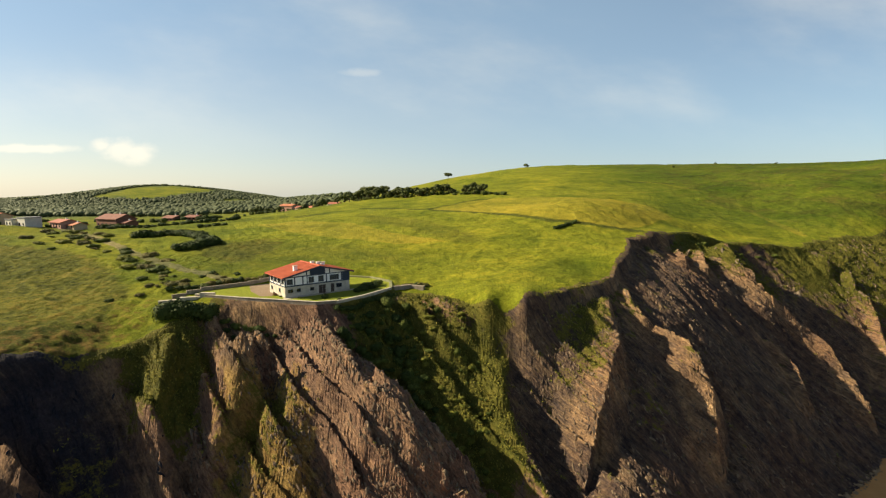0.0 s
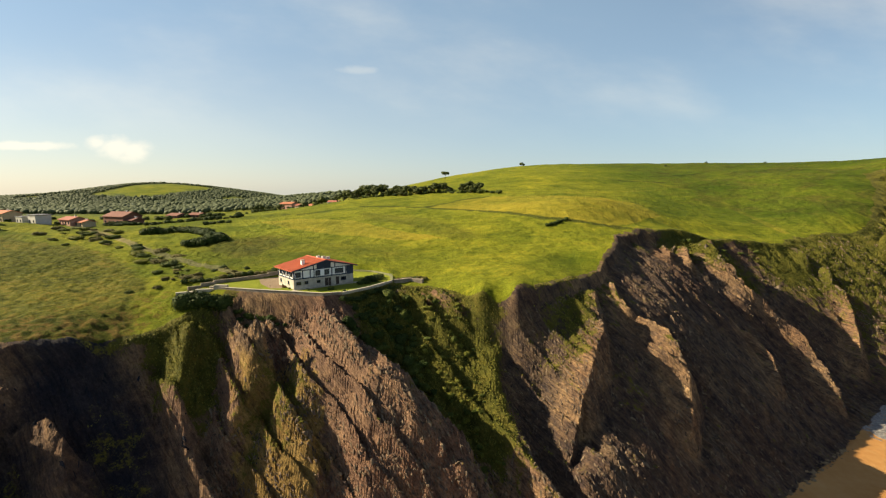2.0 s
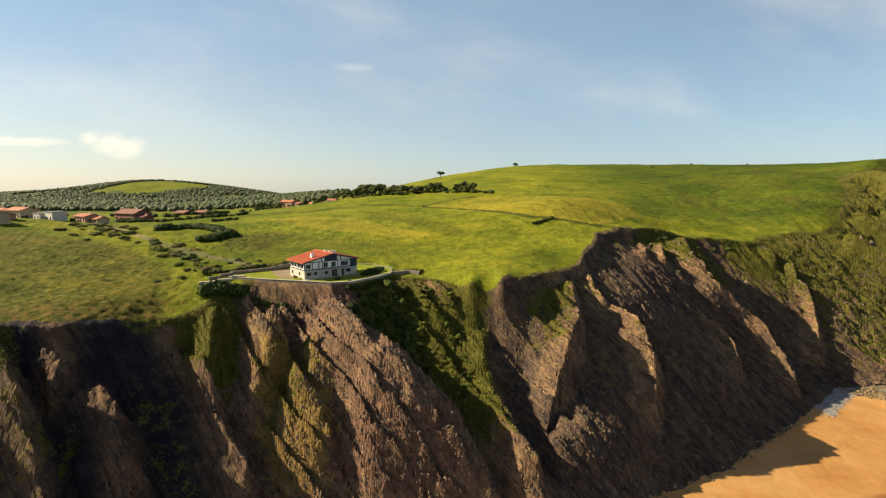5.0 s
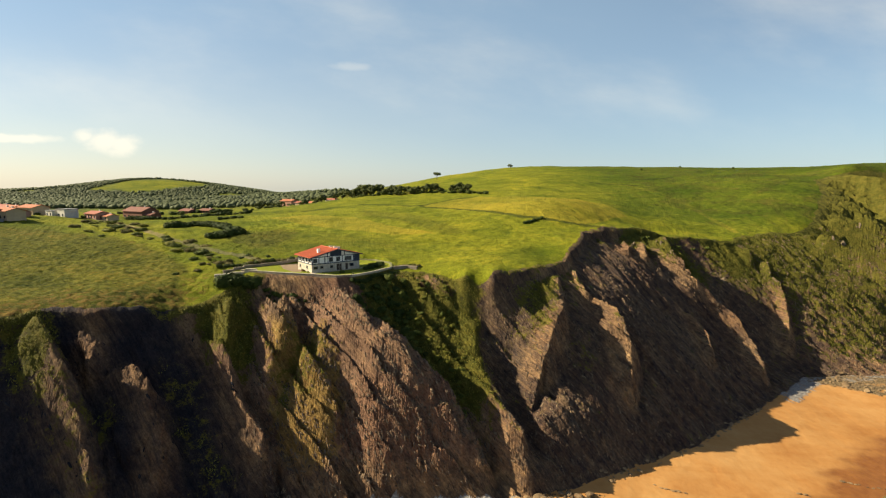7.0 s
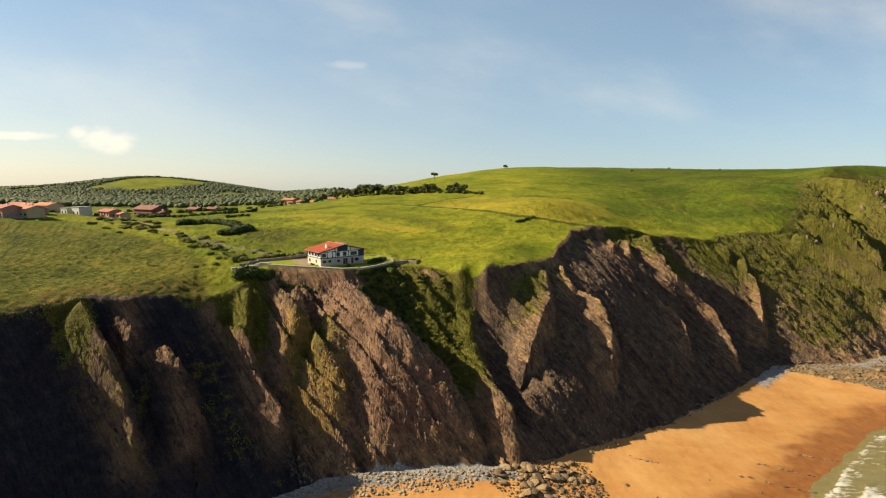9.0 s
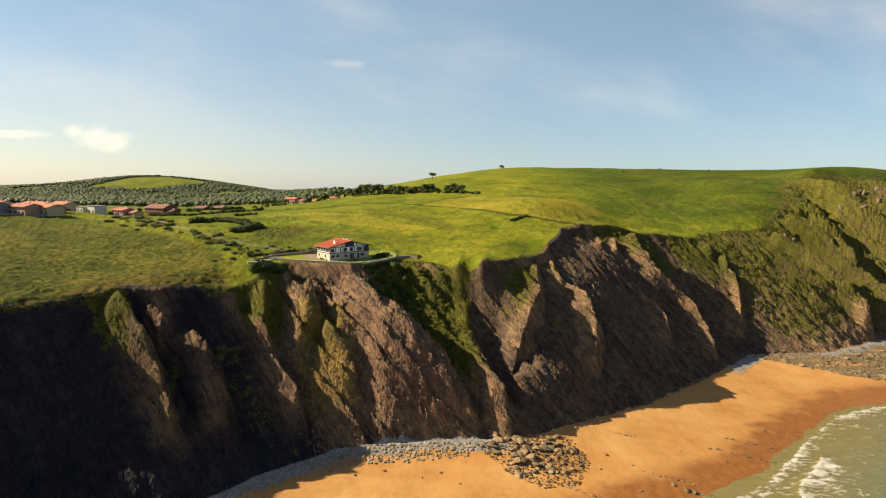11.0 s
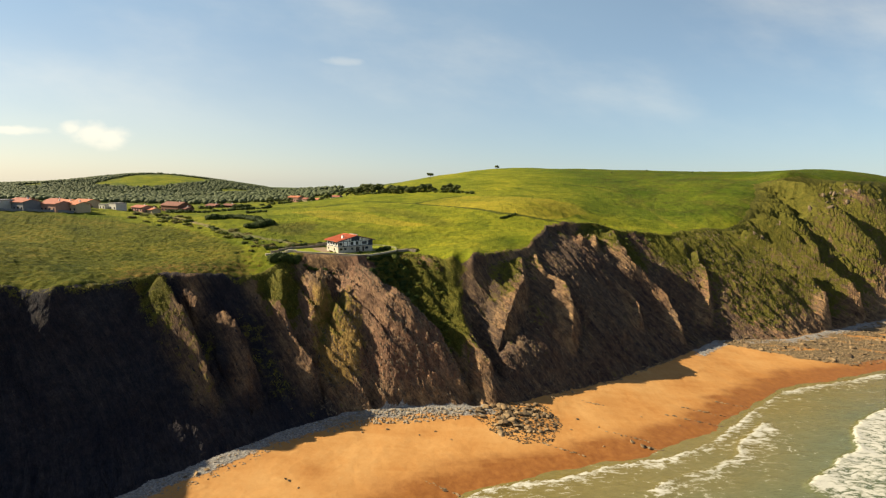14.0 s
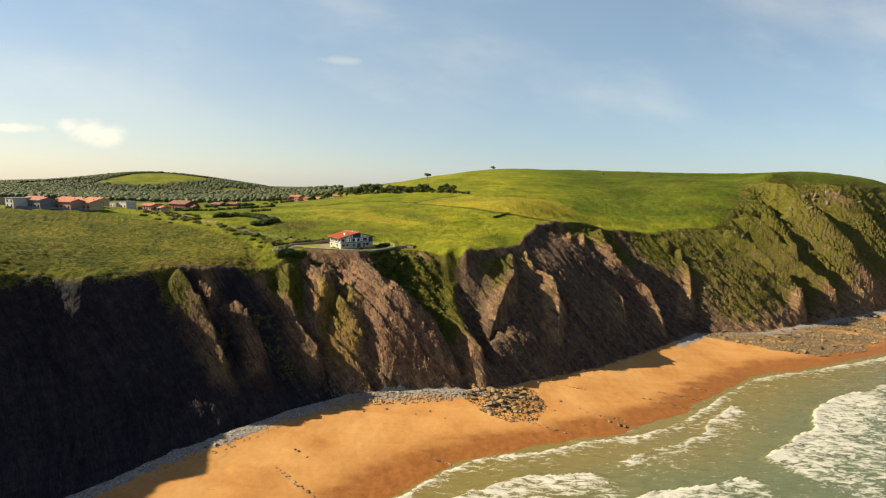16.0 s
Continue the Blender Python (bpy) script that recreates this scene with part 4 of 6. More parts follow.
for trail, high, line in FRONTS:
    q = np.array(sorted(uv(*p) for p in line))
    vf = np.interp(su, q[:, 0], q[:, 1]) + 3.2 * (fractal(su / 9, su * 0 + trail, 77) - 0.5) + 1.2 * (fractal(su / 2.2, su * 0 + trail, 79) - 0.5)
    ends = np.clip(0.25 + 1.5 * fractal(su / 14, su * 0 + high * 9, 81, 3), 0, 1) * smooth(q[0, 0], q[0, 0] + 6, su) * (1 - smooth(q[-1, 0] - 6, q[-1, 0], su))
    behind = vf - sv2
    length = trail * (0.5 + fractal(su / 7, su * 0 + high, 83))
    foam = np.maximum(foam, ends * smooth(-0.3, 0.3, behind) * np.exp(-np.maximum(behind, 0) / np.maximum(length, 0.5)))
    rise = rise + ends * high * smooth(-0.6, 0.5, behind) * np.exp(-np.maximum(behind - 0.5, 0) / (1.6 + 2.2 * high))


def sea_material():
    m, n, l, b = mat("sea_water", 0.12, 0, 0.5)
    v = coords(n, l)
    drift = coords(n, l, (0.35, 1.0, 1.0), (0, 0, radians(-32)))
    big, lace, fine = noisy(n, l, drift, 0.05, 5, 0.6, 0.5), noisy(n, l, drift, 0.55, 6, 0.68, 1.2), noisy(n, l, v, 1.4, 4, 0.6)
    deep = band(n, l, calc(n, l, "ADD", attribute(n, "off"), calc(n, l, "MULTIPLY", calc(n, l, "SUBTRACT", big, 0.5), 40)), 0, 45)
    sandy = ramp(n, l, lace, [(0.3, (0.120, 0.094, 0.026)), (0.7, (0.175, 0.142, 0.045))])
    green = ramp(n, l, lace, [(0.3, (0.070, 0.082, 0.036)), (0.7, (0.110, 0.128, 0.064))])
    c = mix(n, l, deep, sandy, green)
    f = calc(n, l, "ADD", attribute(n, "foam"), calc(n, l, "MULTIPLY", calc(n, l, "SUBTRACT", lace, 0.52), 3.2))
    f = calc(n, l, "ADD", f, calc(n, l, "MULTIPLY", calc(n, l, "SUBTRACT", fine, 0.5), 0.8))
    white = band(n, l, f, 0.30, 0.95)
    l.new(mix(n, l, white, c, (0.42, 0.41, 0.36)), b.inputs["Base Color"])
    l.new(calc(n, l, "ADD", 0.14, calc(n, l, "MULTIPLY", white, 0.7)), b.inputs["Roughness"])
    bumped(n, l, b, calc(n, l, "ADD", calc(n, l, "MULTIPLY", lace, 0.7), calc(n, l, "MULTIPLY", fine, 0.4)), 0.6, 0.35)
    return m


sid = np.arange(sx.size).reshape(sx.shape)
squads = np.stack((sid[:-1, :-1], sid[:-1, 1:], sid[1:, 1:], sid[1:, :-1]), -1).reshape(-1, 4)
water = tagged(sheet_mesh("water", np.column_stack((sx.ravel(), sy.ravel(), rise.ravel())), squads, sea_material(), {"foam": foam.ravel(), "off": off.ravel()}),
               "green shallow sea with white surf breaking", "sea", kind="structure")

# ------------------------------------------------------------------ building blocks
def box(bm, x0, x1, y0, y1, z0, z1, m=None):
    """A box into bm."""
    vs = [bm.verts.new((m @ Vector(c)) if m else c) for c in ((x0, y0, z0), (x1, y0, z0), (x1, y1, z0), (x0, y1, z0), (x0, y0, z1), (x1, y0, z1), (x1, y1, z1), (x0, y1, z1))]
    for f in ((3, 2, 1, 0), (4, 5, 6, 7), (0, 1, 5, 4), (1, 2, 6, 5), (2, 3, 7, 6), (3, 0, 4, 7)):
        bm.faces.new([vs[i] for i in f])
    return bm


def boxed(*sizes, m=None):
    bm = bmesh.new()
    return box(bm, *sizes, m=m)


def prism(outline, y0, y1):
    """An outline in x and z, drawn out from y0 to y1."""
    bm = bmesh.new()
    a, b = [bm.verts.new((x, y0, z)) for x, z in outline], [bm.verts.new((x, y1, z)) for x, z in outline]
    bm.faces.new(a)
    bm.faces.new(b[::-1])
    k = len(outline)
    for i in range(k):
        bm.faces.new((a[(i + 1) % k], a[i], b[i], b[(i + 1) % k]))
    return bm


def part(name, bm, material, parent=None, label="", smooth_faces=False):
    """Links bm as one mesh object, under a thing or a part if one is given."""
    me = bpy.data.meshes.new(name)
    if smooth_faces:
        for f in bm.faces:
            f.smooth = True
    bmesh.ops.recalc_face_normals(bm, faces=bm.faces)
    bm.to_mesh(me)
    bm.free()
    me.materials.append(material)
    ob = new(name, me)
    ob.parent = parent
    return tagged(ob, label)


def thing(name, m, label, category, group=""):
    ob = new(name)
    ob.empty_display_size = 0.3
    ob.matrix_world = m
    return tagged(ob, label, category, group)


WHITE, STONE, BLUE = plain("lime_white", (0.80, 0.79, 0.76), 0.85, grain=0.06), plain("pale_stone", (0.42, 0.375, 0.30), 0.9, grain=0.22, scale=5, bump=0.04), plain("dark_blue_paint", (0.022, 0.034, 0.060), 0.6, grain=0.15)
GLASS, CHIM = plain("window_glass", (0.012, 0.014, 0.018), 0.08, grain=0.05, spec=0.6), plain("chimney_white", (0.78, 0.75, 0.70), 0.85, grain=0.08)
TILE, WOOD = plain("red_roof_tile", (0.33, 0.070, 0.028), 0.8, grain=0.22, scale=6, bump=0.03), plain("dark_wood", (0.05, 0.034, 0.026), 0.7, grain=0.2)
BANKSTONE = plain("mossy_stone", (0.16, 0.16, 0.075), 0.92, grain=0.25, scale=3, bump=0.05)
WALLSTONE, PALE = plain("garden_wall_stone", (0.20, 0.165, 0.125), 0.92, grain=0.28, scale=4, bump=0.06), plain("pale_render", (0.34, 0.30, 0.235), 0.9, grain=0.14, scale=2)


def tiled_slope(run, length, rise, thick=0.16, pitch=0.26):
    """A roof slope: run out in x (falling by rise), length in y, ribbed by rows of tiles running down it."""
    bm = bmesh.new()
    k = int(length / pitch) * 4
    rows = []
    for i in range(k + 1):
        y = length * i / k
        h = 0.06 * abs(math.sin(math.pi * y / pitch))
        row = []
        for j in range(13):
            x = run * j / 12
            lap = 0.035 * (1 if j % 2 else 0)
            row.append(bm.verts.new((x, y, -rise * j / 12 + h + lap)))
        rows.append(row)
    for a, b in zip(rows, rows[1:]):
        for j in range(12):
            bm.faces.new((a[j], a[j + 1], b[j + 1], b[j]))
    low = [bm.verts.new(c) for c in ((0, 0, -thick), (run, 0, -rise - thick), (run, length, -rise - thick), (0, length, -thick))]
    bm.faces.new(low[::-1])
    for q in (rows[0][::1] + [low[1], low[0]], rows[-1][::-1] + [low[3], low[2]]):
        bm.faces.new(q)
    bm.faces.new([r[-1] for r in rows] + [low[2], low[1]])
    return bm


def window(parent, x, z, w, h, y=0.0, m=None, frame_mat=None, bars=1, shutters=False):
    """A window in a wall that faces -y: frame, pane, bars, sill and, where it has them, shutters."""
    m = m or Matrix.Identity(4)
    fr = bmesh.new()
    t = 0.09
    for b in ((x - w / 2, x + w / 2, y - 0.07, y + 0.03, z, z + t), (x - w / 2, x + w / 2, y - 0.07, y + 0.03, z + h - t, z + h),
              (x - w / 2, x - w / 2 + t, y - 0.07, y + 0.03, z + t, z + h - t), (x + w / 2 - t, x + w / 2, y - 0.07, y + 0.03, z + t, z + h - t)):
        box(fr, *b, m=m)
    for i in range(bars):
        bx = x - w / 2 + w * (i + 1) / (bars + 1)
        box(fr, bx - 0.035, bx + 0.035, y - 0.06, y + 0.02, z + t, z + h - t, m=m)
    win = part("window", fr, frame_mat or BLUE, parent)
    part("pane", boxed(x - w / 2 + t, x + w / 2 - t, y - 0.025, y + 0.02, z + t, z + h - t, m=m), GLASS, win, "dark reflecting glass")
    part("sill", boxed(x - w / 2 - 0.08, x + w / 2 + 0.08, y - 0.16, y - 0.07, z - 0.08, z, m=m), PALE, win)
    if shutters:
        for s in (-1, 1):
            cx = x + s * (w / 2 + 0.3)
            part("shutter", boxed(cx - 0.27, cx + 0.27, y - 0.11, y - 0.05, z, z + h, m=m), WHITE, win, "white wooden shutter")


# ------------------------------------------------------------------ the house on the cliff
HOUSE = pose(-37.0, 112.2, GARDEN_Z, 0, 0, 40)
HW, HD, EAVE, APEX, BASE = 17.0, 9.6, 4.85, 6.75, 2.5
house = thing("house", HOUSE, "half-timbered white house with a red tiled roof above the cliff", "house")
part("wall", boxed(0, HW, 0, HD, -0.6, BASE), STONE, house, "pale stone ground floor wall")
part("wall", prism([(0.06, BASE), (HW - 0.06, BASE), (HW - 0.06, EAVE), (HW / 2, APEX - 0.08), (0.06, EAVE)], 0.06, HD - 0.06), WHITE, house, "white plastered upper wall")
roof_rise, over = APEX - EAVE, 0.9
per = roof_rise / (HW / 2)
for side in (0, 1):
    run = HW / 2 + over
    bm = tiled_slope(run, HD + 1.7, per * run)
    m = Matrix.Translation((HW / 2, -0.85, APEX + 0.22))
    if side == 0:
        m = m @ Matrix.Diagonal((-1, 1, 1, 1))
    bm.transform(m)
    part("roof", bm, TILE, house, "red clay tile roof slope")
part("ridge", prism([(HW / 2 - 0.22, APEX + 0.22), (HW / 2, APEX + 0.42), (HW / 2 + 0.22, APEX + 0.22)], -0.85, HD + 0.85), TILE, house)
for y0 in (-0.93, HD + 0.83):
    for s in (-1, 1):
        ex, ez = HW / 2 + s * (HW / 2 + over), APEX - per * (HW / 2 + over)
        part("barge_board", prism([(HW / 2, APEX + 0.20), (HW / 2, APEX - 0.12), (ex, ez - 0.12), (ex, ez + 0.20)], y0, y0 + 0.1), BLUE, house, "dark painted barge board")


def beam(x0, x1, z0, z1, y0=-0.05, y1=0.08):
    part("beam", boxed(x0, x1, y0, y1, z0, z1), BLUE, house)


def roof_z(x):
    return APEX - per * abs(x - HW / 2) - 0.1


beam(0, HW, BASE - 0.02, BASE + 0.26)
beam(0.06, HW - 0.06, EAVE - 0.24, EAVE - 0.02)
for px in (0.0, 2.3, 4.35, 5.4, 10.5, 14.6, HW - 0.24):
    beam(px, px + 0.24, BASE + 0.26, EAVE - 0.24, -0.06)
for px in (5.3, 11.4):
    beam(px, px + 0.24, EAVE - 0.02, roof_z(px + 0.12), -0.06)
part("gable_panel", prism([(6.3, EAVE), (10.3, EAVE), (10.3, roof_z(10.3)), (HW / 2, roof_z(HW / 2)), (6.3, roof_z(6.3))], -0.04, 0.08), BLUE, house, "dark blue boarded gable panel")
for k in range(9):
    bx = 6.5 + 0.42 * k
    part("batten", boxed(bx, bx + 0.05, -0.075, -0.035, EAVE, roof_z(bx) - 0.05), BLUE, house)
part("gable_panel", boxed(14.95, HW - 0.24, -0.04, 0.07, BASE + 0.26, EAVE - 0.24), BLUE, house, "dark blue boarded panel")
for wx, ww, wz, wh, bars in ((1.2, 1.45, 3.05, 1.25, 1), (6.6, 1.4, 3.0, 1.4, 1), (9.15, 1.4, 3.0, 1.4, 1), (12.75, 2.5, 3.05, 1.3, 3), (1.3, 1.3, 1.05, 0.85, 1), (3.35, 1.0, 1.1, 0.8, 1), (6.75, 1.0, 1.0, 0.8, 1), (14.0, 1.5, 0.95, 1.0, 2)):
    window(house, wx, wz, ww, wh, bars=bars, shutters=wx in (6.6, 9.15) and wz > 2, y=0.06 if wz > 2.5 else 0.0)
for dx, dw in ((9.0, 0.95), (9.95, 0.7), (12.2, 0.9)):
    d = part("door", boxed(dx - dw / 2, dx + dw / 2, -0.06, 0.04, 0.02, 2.1), WOOD, house, "dark wooden door")
    part("door_handle", boxed(dx + dw / 2 - 0.16, dx + dw / 2 - 0.08, -0.12, -0.06, 1.0, 1.06), CHIM, d)
west = Matrix(((0, 1, 0, 0), (-1, 0, 0, HD), (0, 0, 1, 0), (0, 0, 0, 1)))
for k in range(5):
    px = 0.03 + k * (HD - 0.3) / 4
    part("beam", boxed(px, px + 0.24, -0.05, 0.08, BASE + 0.26, EAVE - 0.05, m=west), BLUE, house)
part("beam", boxed(0, HD, -0.05, 0.08, BASE - 0.02, BASE + 0.24, m=west), BLUE, house)
part("beam", boxed(0, HD, -0.04, 0.08, EAVE - 0.26, EAVE - 0.04, m=west), BLUE, house)
for wx in (1.35, 3.65, 5.95, 8.2):
    window(house, wx, 3.15, 1.25, 1.15, 0.06, west)
window(house, 1.6, 1.0, 0.9, 0.9, 0.0, west)
window(house, 6.4, 1.0, 0.9, 0.9, 0.0, west)
for cx, cy, h in ((3.6, 2.4, 1.25), (10.2, 7.0, 0.55), (11.7, 6.8, 0.7), (12.9, 6.6, 0.8)):
    z0 = roof_z(cx) - 0.1
    c = part("chimney", boxed(cx - 0.42, cx + 0.42, cy - 0.36, cy + 0.36, z0, z0 + h + 0.3), CHIM, house, "white rendered chimney")
    part("cap", boxed(cx - 0.52, cx + 0.52, cy - 0.46, cy + 0.46, z0 + h + 0.3, z0 + h + 0.42), PALE, c)
part("terrace", boxed(-0.6, HW + 1.0, -1.3, -0.01, -0.5, 0.05), PALE, house, "pale paved strip at the foot of the wall")


# ------------------------------------------------------------------ garden walls
def wall_along(name, line, low, high, thick, material, label, cap=None):
    """A wall along a line in plan; low and high are heights over the sea (low may be a function of place)."""
    ob = thing(name, Matrix.Identity(4), label, "wall")
    for (ax, ay), (bx, by) in zip(line, line[1:]):
        length, turn = math.dist((ax, ay), (bx, by)), math.degrees(math.atan2(by - ay, bx - ax))
        k = max(1, int(length / 2.4))
        for i in range(k):
            m = pose(ax + (bx - ax) * i / k, ay + (by - ay) * i / k, 0, 0, 0, turn)
            cx, cy = ax + (bx - ax) * (i + 0.5) / k, ay + (by - ay) * (i + 0.5) / k
            z0 = low(cx, cy) if callable(low) else low
            z1 = high(cx, cy) if callable(high) else high
            seg = part("wall_panel", boxed(-0.01, length / k + 0.005, -thick / 2, thick / 2, z0, z1 + random.uniform(-0.02, 0.02), m=m), material, ob)
            if cap:
                part("coping", boxed(0, length / k - 0.015, -thick / 2 - 0.06, thick / 2 + 0.06, z1 + 0.02, z1 + 0.12, m=m), cap, seg)
    return ob


random.seed(4)
wall_along("garden_wall", [(-60, 116.1), (-53, 113.9), (-47, 112.1), (-37, 109.7), (-28.5, 107.5), (-24.4, 108.9)], lambda x, y: min(49.6, ground_z(x, y) - 1.5), GARDEN_Z + 0.15, 0.5, WALLSTONE,
           "brown stone retaining wall along the garden's cliff edge", PALE)
wall_along("garden_wall", [(-24.4, 108.9), (-19.3, 115.1), (-13.6, 125)], lambda x, y: ground_z(x, y) - 2.2, GARDEN_Z + 0.15, 0.55, PALE, "pale rendered wall curving round the lawn")
wall_along("garden_wall", [(-13.6, 125), (-14.6, 133), (-21, 139.8), (-29, 142.3), (-36, 138)], lambda x, y: ground_z(x, y) - 1.0, lambda x, y: ground_z(x, y) + 0.35, 0.8, BANKSTONE, "low mossy wall behind the lawn")
wall_along("field_wall", [(-66, 116.5), (-61, 120.5), (-56.5, 124.4), (-47.5, 132), (-43, 135)], lambda x, y: ground_z(x, y) - 1.0, lambda x, y: ground_z(x, y) + 0.85, 0.5, WALLSTONE, "dark stone wall beside the garden")
wall_along("track_wall", [(-67, 112.5), (-63, 114.6), (-58.5, 115.6), (-55, 115.2)], lambda x, y: ground_z(x, y) - 1.0, lambda x, y: ground_z(x, y) + 0.7, 1.0, PALE, "pale broad wall beside the garden shrubs")
wall_along("rock_garden_wall", [(-13.2, 127), (-8.5, 129), (-5, 127.5)], lambda x, y: ground_z(x, y) - 1.5, lambda x, y: ground_z(x, y) + 0.9, 1.1, WALLSTONE, "rough dark stone wall at the gully's head")

# ------------------------------------------------------------------ plants
def foliage(name, dark, light, back=0.25):
    m, n, l, b = mat(name, 0.75, 0, 0.15)
    v = coords(n, l)
    geo, info = n.new("ShaderNodeNewGeometry"), n.new("ShaderNodeObjectInfo")
    f = calc(n, l, "ADD", calc(n, l, "MULTIPLY", geo.outputs["Random Per Island"], 0.5), calc(n, l, "ADD", calc(n, l, "MULTIPLY", noisy(n, l, v, 0.9, 3), 0.4), calc(n, l, "MULTIPLY", info.outputs["Random"], 0.3)))
    l.new(ramp(n, l, f, [(0.2, dark), (0.95, light)]), b.inputs["Base Color"])
    b.inputs["Transmission Weight"].default_value = 0.0
    return m


LEAF_DARK, LEAF, LEAF_DRY = foliage("leaves_dark", (0.014, 0.026, 0.005), (0.050, 0.070, 0.012)), foliage("leaves_green", (0.030, 0.046, 0.008), (0.105, 0.120, 0.020)), foliage("leaves_dry", (0.05, 0.05, 0.012), (0.15, 0.125, 0.035))
LEAF_BRIGHT = foliage("leaves_bright", (0.060, 0.072, 0.010), (0.165, 0.160, 0.022))
LEAF_GRASS = foliage("grass_blades", (0.105, 0.112, 0.015), (0.26, 0.225, 0.036))
# haze of distance painted into the leaf colour: paler and greyer
LEAF_HAZED = foliage("hazed_wood", (0.048, 0.060, 0.025), (0.070, 0.084, 0.034))
LEAF_HILL = foliage("leaves_hill", (0.030, 0.042, 0.010), (0.095, 0.108, 0.026))
LEAF_RUST = foliage("leaves_rust", (0.05, 0.028, 0.012), (0.15, 0.075, 0.035))
BARK = plain("bark", (0.06, 0.045, 0.032), 0.9, grain=0.25, scale=6, bump=0.03)


def leaf_cloud(rng, blobs, count, size, hull=0.82):
    """Leaf clumps over lumpy blobs: a rough inner body and many small bent leaf sprays on it. Blobs are (centre, radii)."""
    verts, faces = [], []
    for c, r in blobs:
        c, r = np.array(c), np.array(r)
        k, rings = 9, 6
        first = len(verts)
        ph = rng.uniform(0, 6.28, 6)
        for i in range(rings + 1):
            th = math.pi * i / rings
            for j in range(k):
                a = 2 * math.pi * j / k
                w = hull * (1 + 0.16 * math.sin(3 * a + ph[0] + 2 * th) + 0.13 * math.sin(5 * th + ph[1] + a) + rng.uniform(-0.09, 0.09))
                verts.append(c + r * w * np.array((math.sin(th) * math.cos(a), math.sin(th) * math.sin(a), math.cos(th))))
        for i in range(rings):
            for j in range(k):
                p, q = first + i * k + j, first + i * k + (j + 1) % k
                faces.append((p, p + k, q + k, q))
    vol = np.array([r[0] * r[1] + r[0] * r[2] for _, r in blobs], float)
    pick = rng.choice(len(blobs), count, p=vol / vol.sum())
    d = rng.normal(size=(count, 3))
    d /= np.linalg.norm(d, axis=1)[:, None]
    d[:, 2] = np.abs(d[:, 2]) * np.where(rng.random(count) < 0.75, 1, -1)
    for i in range(count):
        c, r = np.array(blobs[pick[i]][0]), np.array(blobs[pick[i]][1])
        p = c + d[i] * r * rng.uniform(0.78, 1.14)
        t = rng.normal(size=3)
        t -= d[i] * t.dot(d[i]) * 0.6
        t /= np.linalg.norm(t)
        s = np.cross(d[i], t)
        s /= max(1e-6, np.linalg.norm(s))
        a, w = size * rng.uniform(0.6, 1.4), size * rng.uniform(0.35, 0.8)
        o = len(verts)
        verts += [p - t * a - s * w * 0.4, p - s * w + d[i] * 0.1 * a, p + t * a + d[i] * 0.25 * a, p + s * w + d[i] * 0.1 * a]
        faces.append((o, o + 1, o + 2, o + 3))
    return np.array(verts), np.array(faces)


def cloud_mesh(name, v, f, material):
    me = bpy.data.meshes.new(name)
    me.from_pydata([tuple(p) for p in v], [], [tuple(int(i) for i in q) for q in f])
    me.materials.append(material)
    return me


rng = np.random.default_rng(7)
BUSHES = {}
for key, material in (("green", LEAF), ("dark", LEAF_DARK), ("dry", LEAF_DRY), ("rust", LEAF_RUST), ("bright", LEAF_BRIGHT)):
    BUSHES[key] = []
    for k in range(4):
        blobs = [((0, 0, 0.42), (0.8, 0.8, 0.55))] + [((rng.uniform(-0.6, 0.6), rng.uniform(-0.6, 0.6), rng.uniform(0.25, 0.7)), (rng.uniform(0.35, 0.6),) * 2 + (rng.uniform(0.3, 0.5),)) for _ in range(5)]
        BUSHES[key].append(cloud_mesh("shrub", *leaf_cloud(rng, blobs, 720, 0.11, 0.68), material))


def bush(x, y, size, key="green", tall=1.0, label="", group="", name="shrub", sink=0.12):
    """A shrub about two sizes across, standing on the ground."""
    ob = new(name, BUSHES[key][int(rng.integers(4))])
    ob.matrix_world = pose(x, y, ground_z(x, y) - sink * size, 0, 0, float(rng.uniform(0, 360))) @ Matrix.Diagonal((size, size * float(rng.uniform(0.8, 1.2)), size * tall, 1))
    return tagged(ob, label, "shrub", group)


def along(line, gap):
    out = []
    for a, b in zip(line, line[1:]):
        k = max(1, int(math.dist(a, b) / gap))
        out += [(a[0] + (b[0] - a[0]) * (i + 0.5) / k, a[1] + (b[1] - a[1]) * (i + 0.5) / k) for i in range(k)]
    return out


# thicket in the gully below the house
GULLY = [(-24, 104), (-19.5, 112), (-13.5, 121), (-4, 122.5), (7, 115.5), (11, 103), (10.5, 93), (14, 86), (9, 85.5), (2, 91), (-4, 95), (-12, 100.5), (-19, 101.5)]
qx, qy = rng.uniform(-25, 16, 2600), rng.uniform(84, 124, 2600)
keep = inside(GULLY, qx, qy) > 0.4
for x, y in list(zip(qx[keep], qy[keep]))[:298]:
    # light and shade put into leaf colour: bright on the sunny side, dark opposite
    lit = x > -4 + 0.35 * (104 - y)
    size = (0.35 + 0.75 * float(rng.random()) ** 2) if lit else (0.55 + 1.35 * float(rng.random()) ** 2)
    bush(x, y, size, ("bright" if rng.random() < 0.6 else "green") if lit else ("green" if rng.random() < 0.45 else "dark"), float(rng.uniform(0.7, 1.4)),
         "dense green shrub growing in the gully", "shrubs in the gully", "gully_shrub")

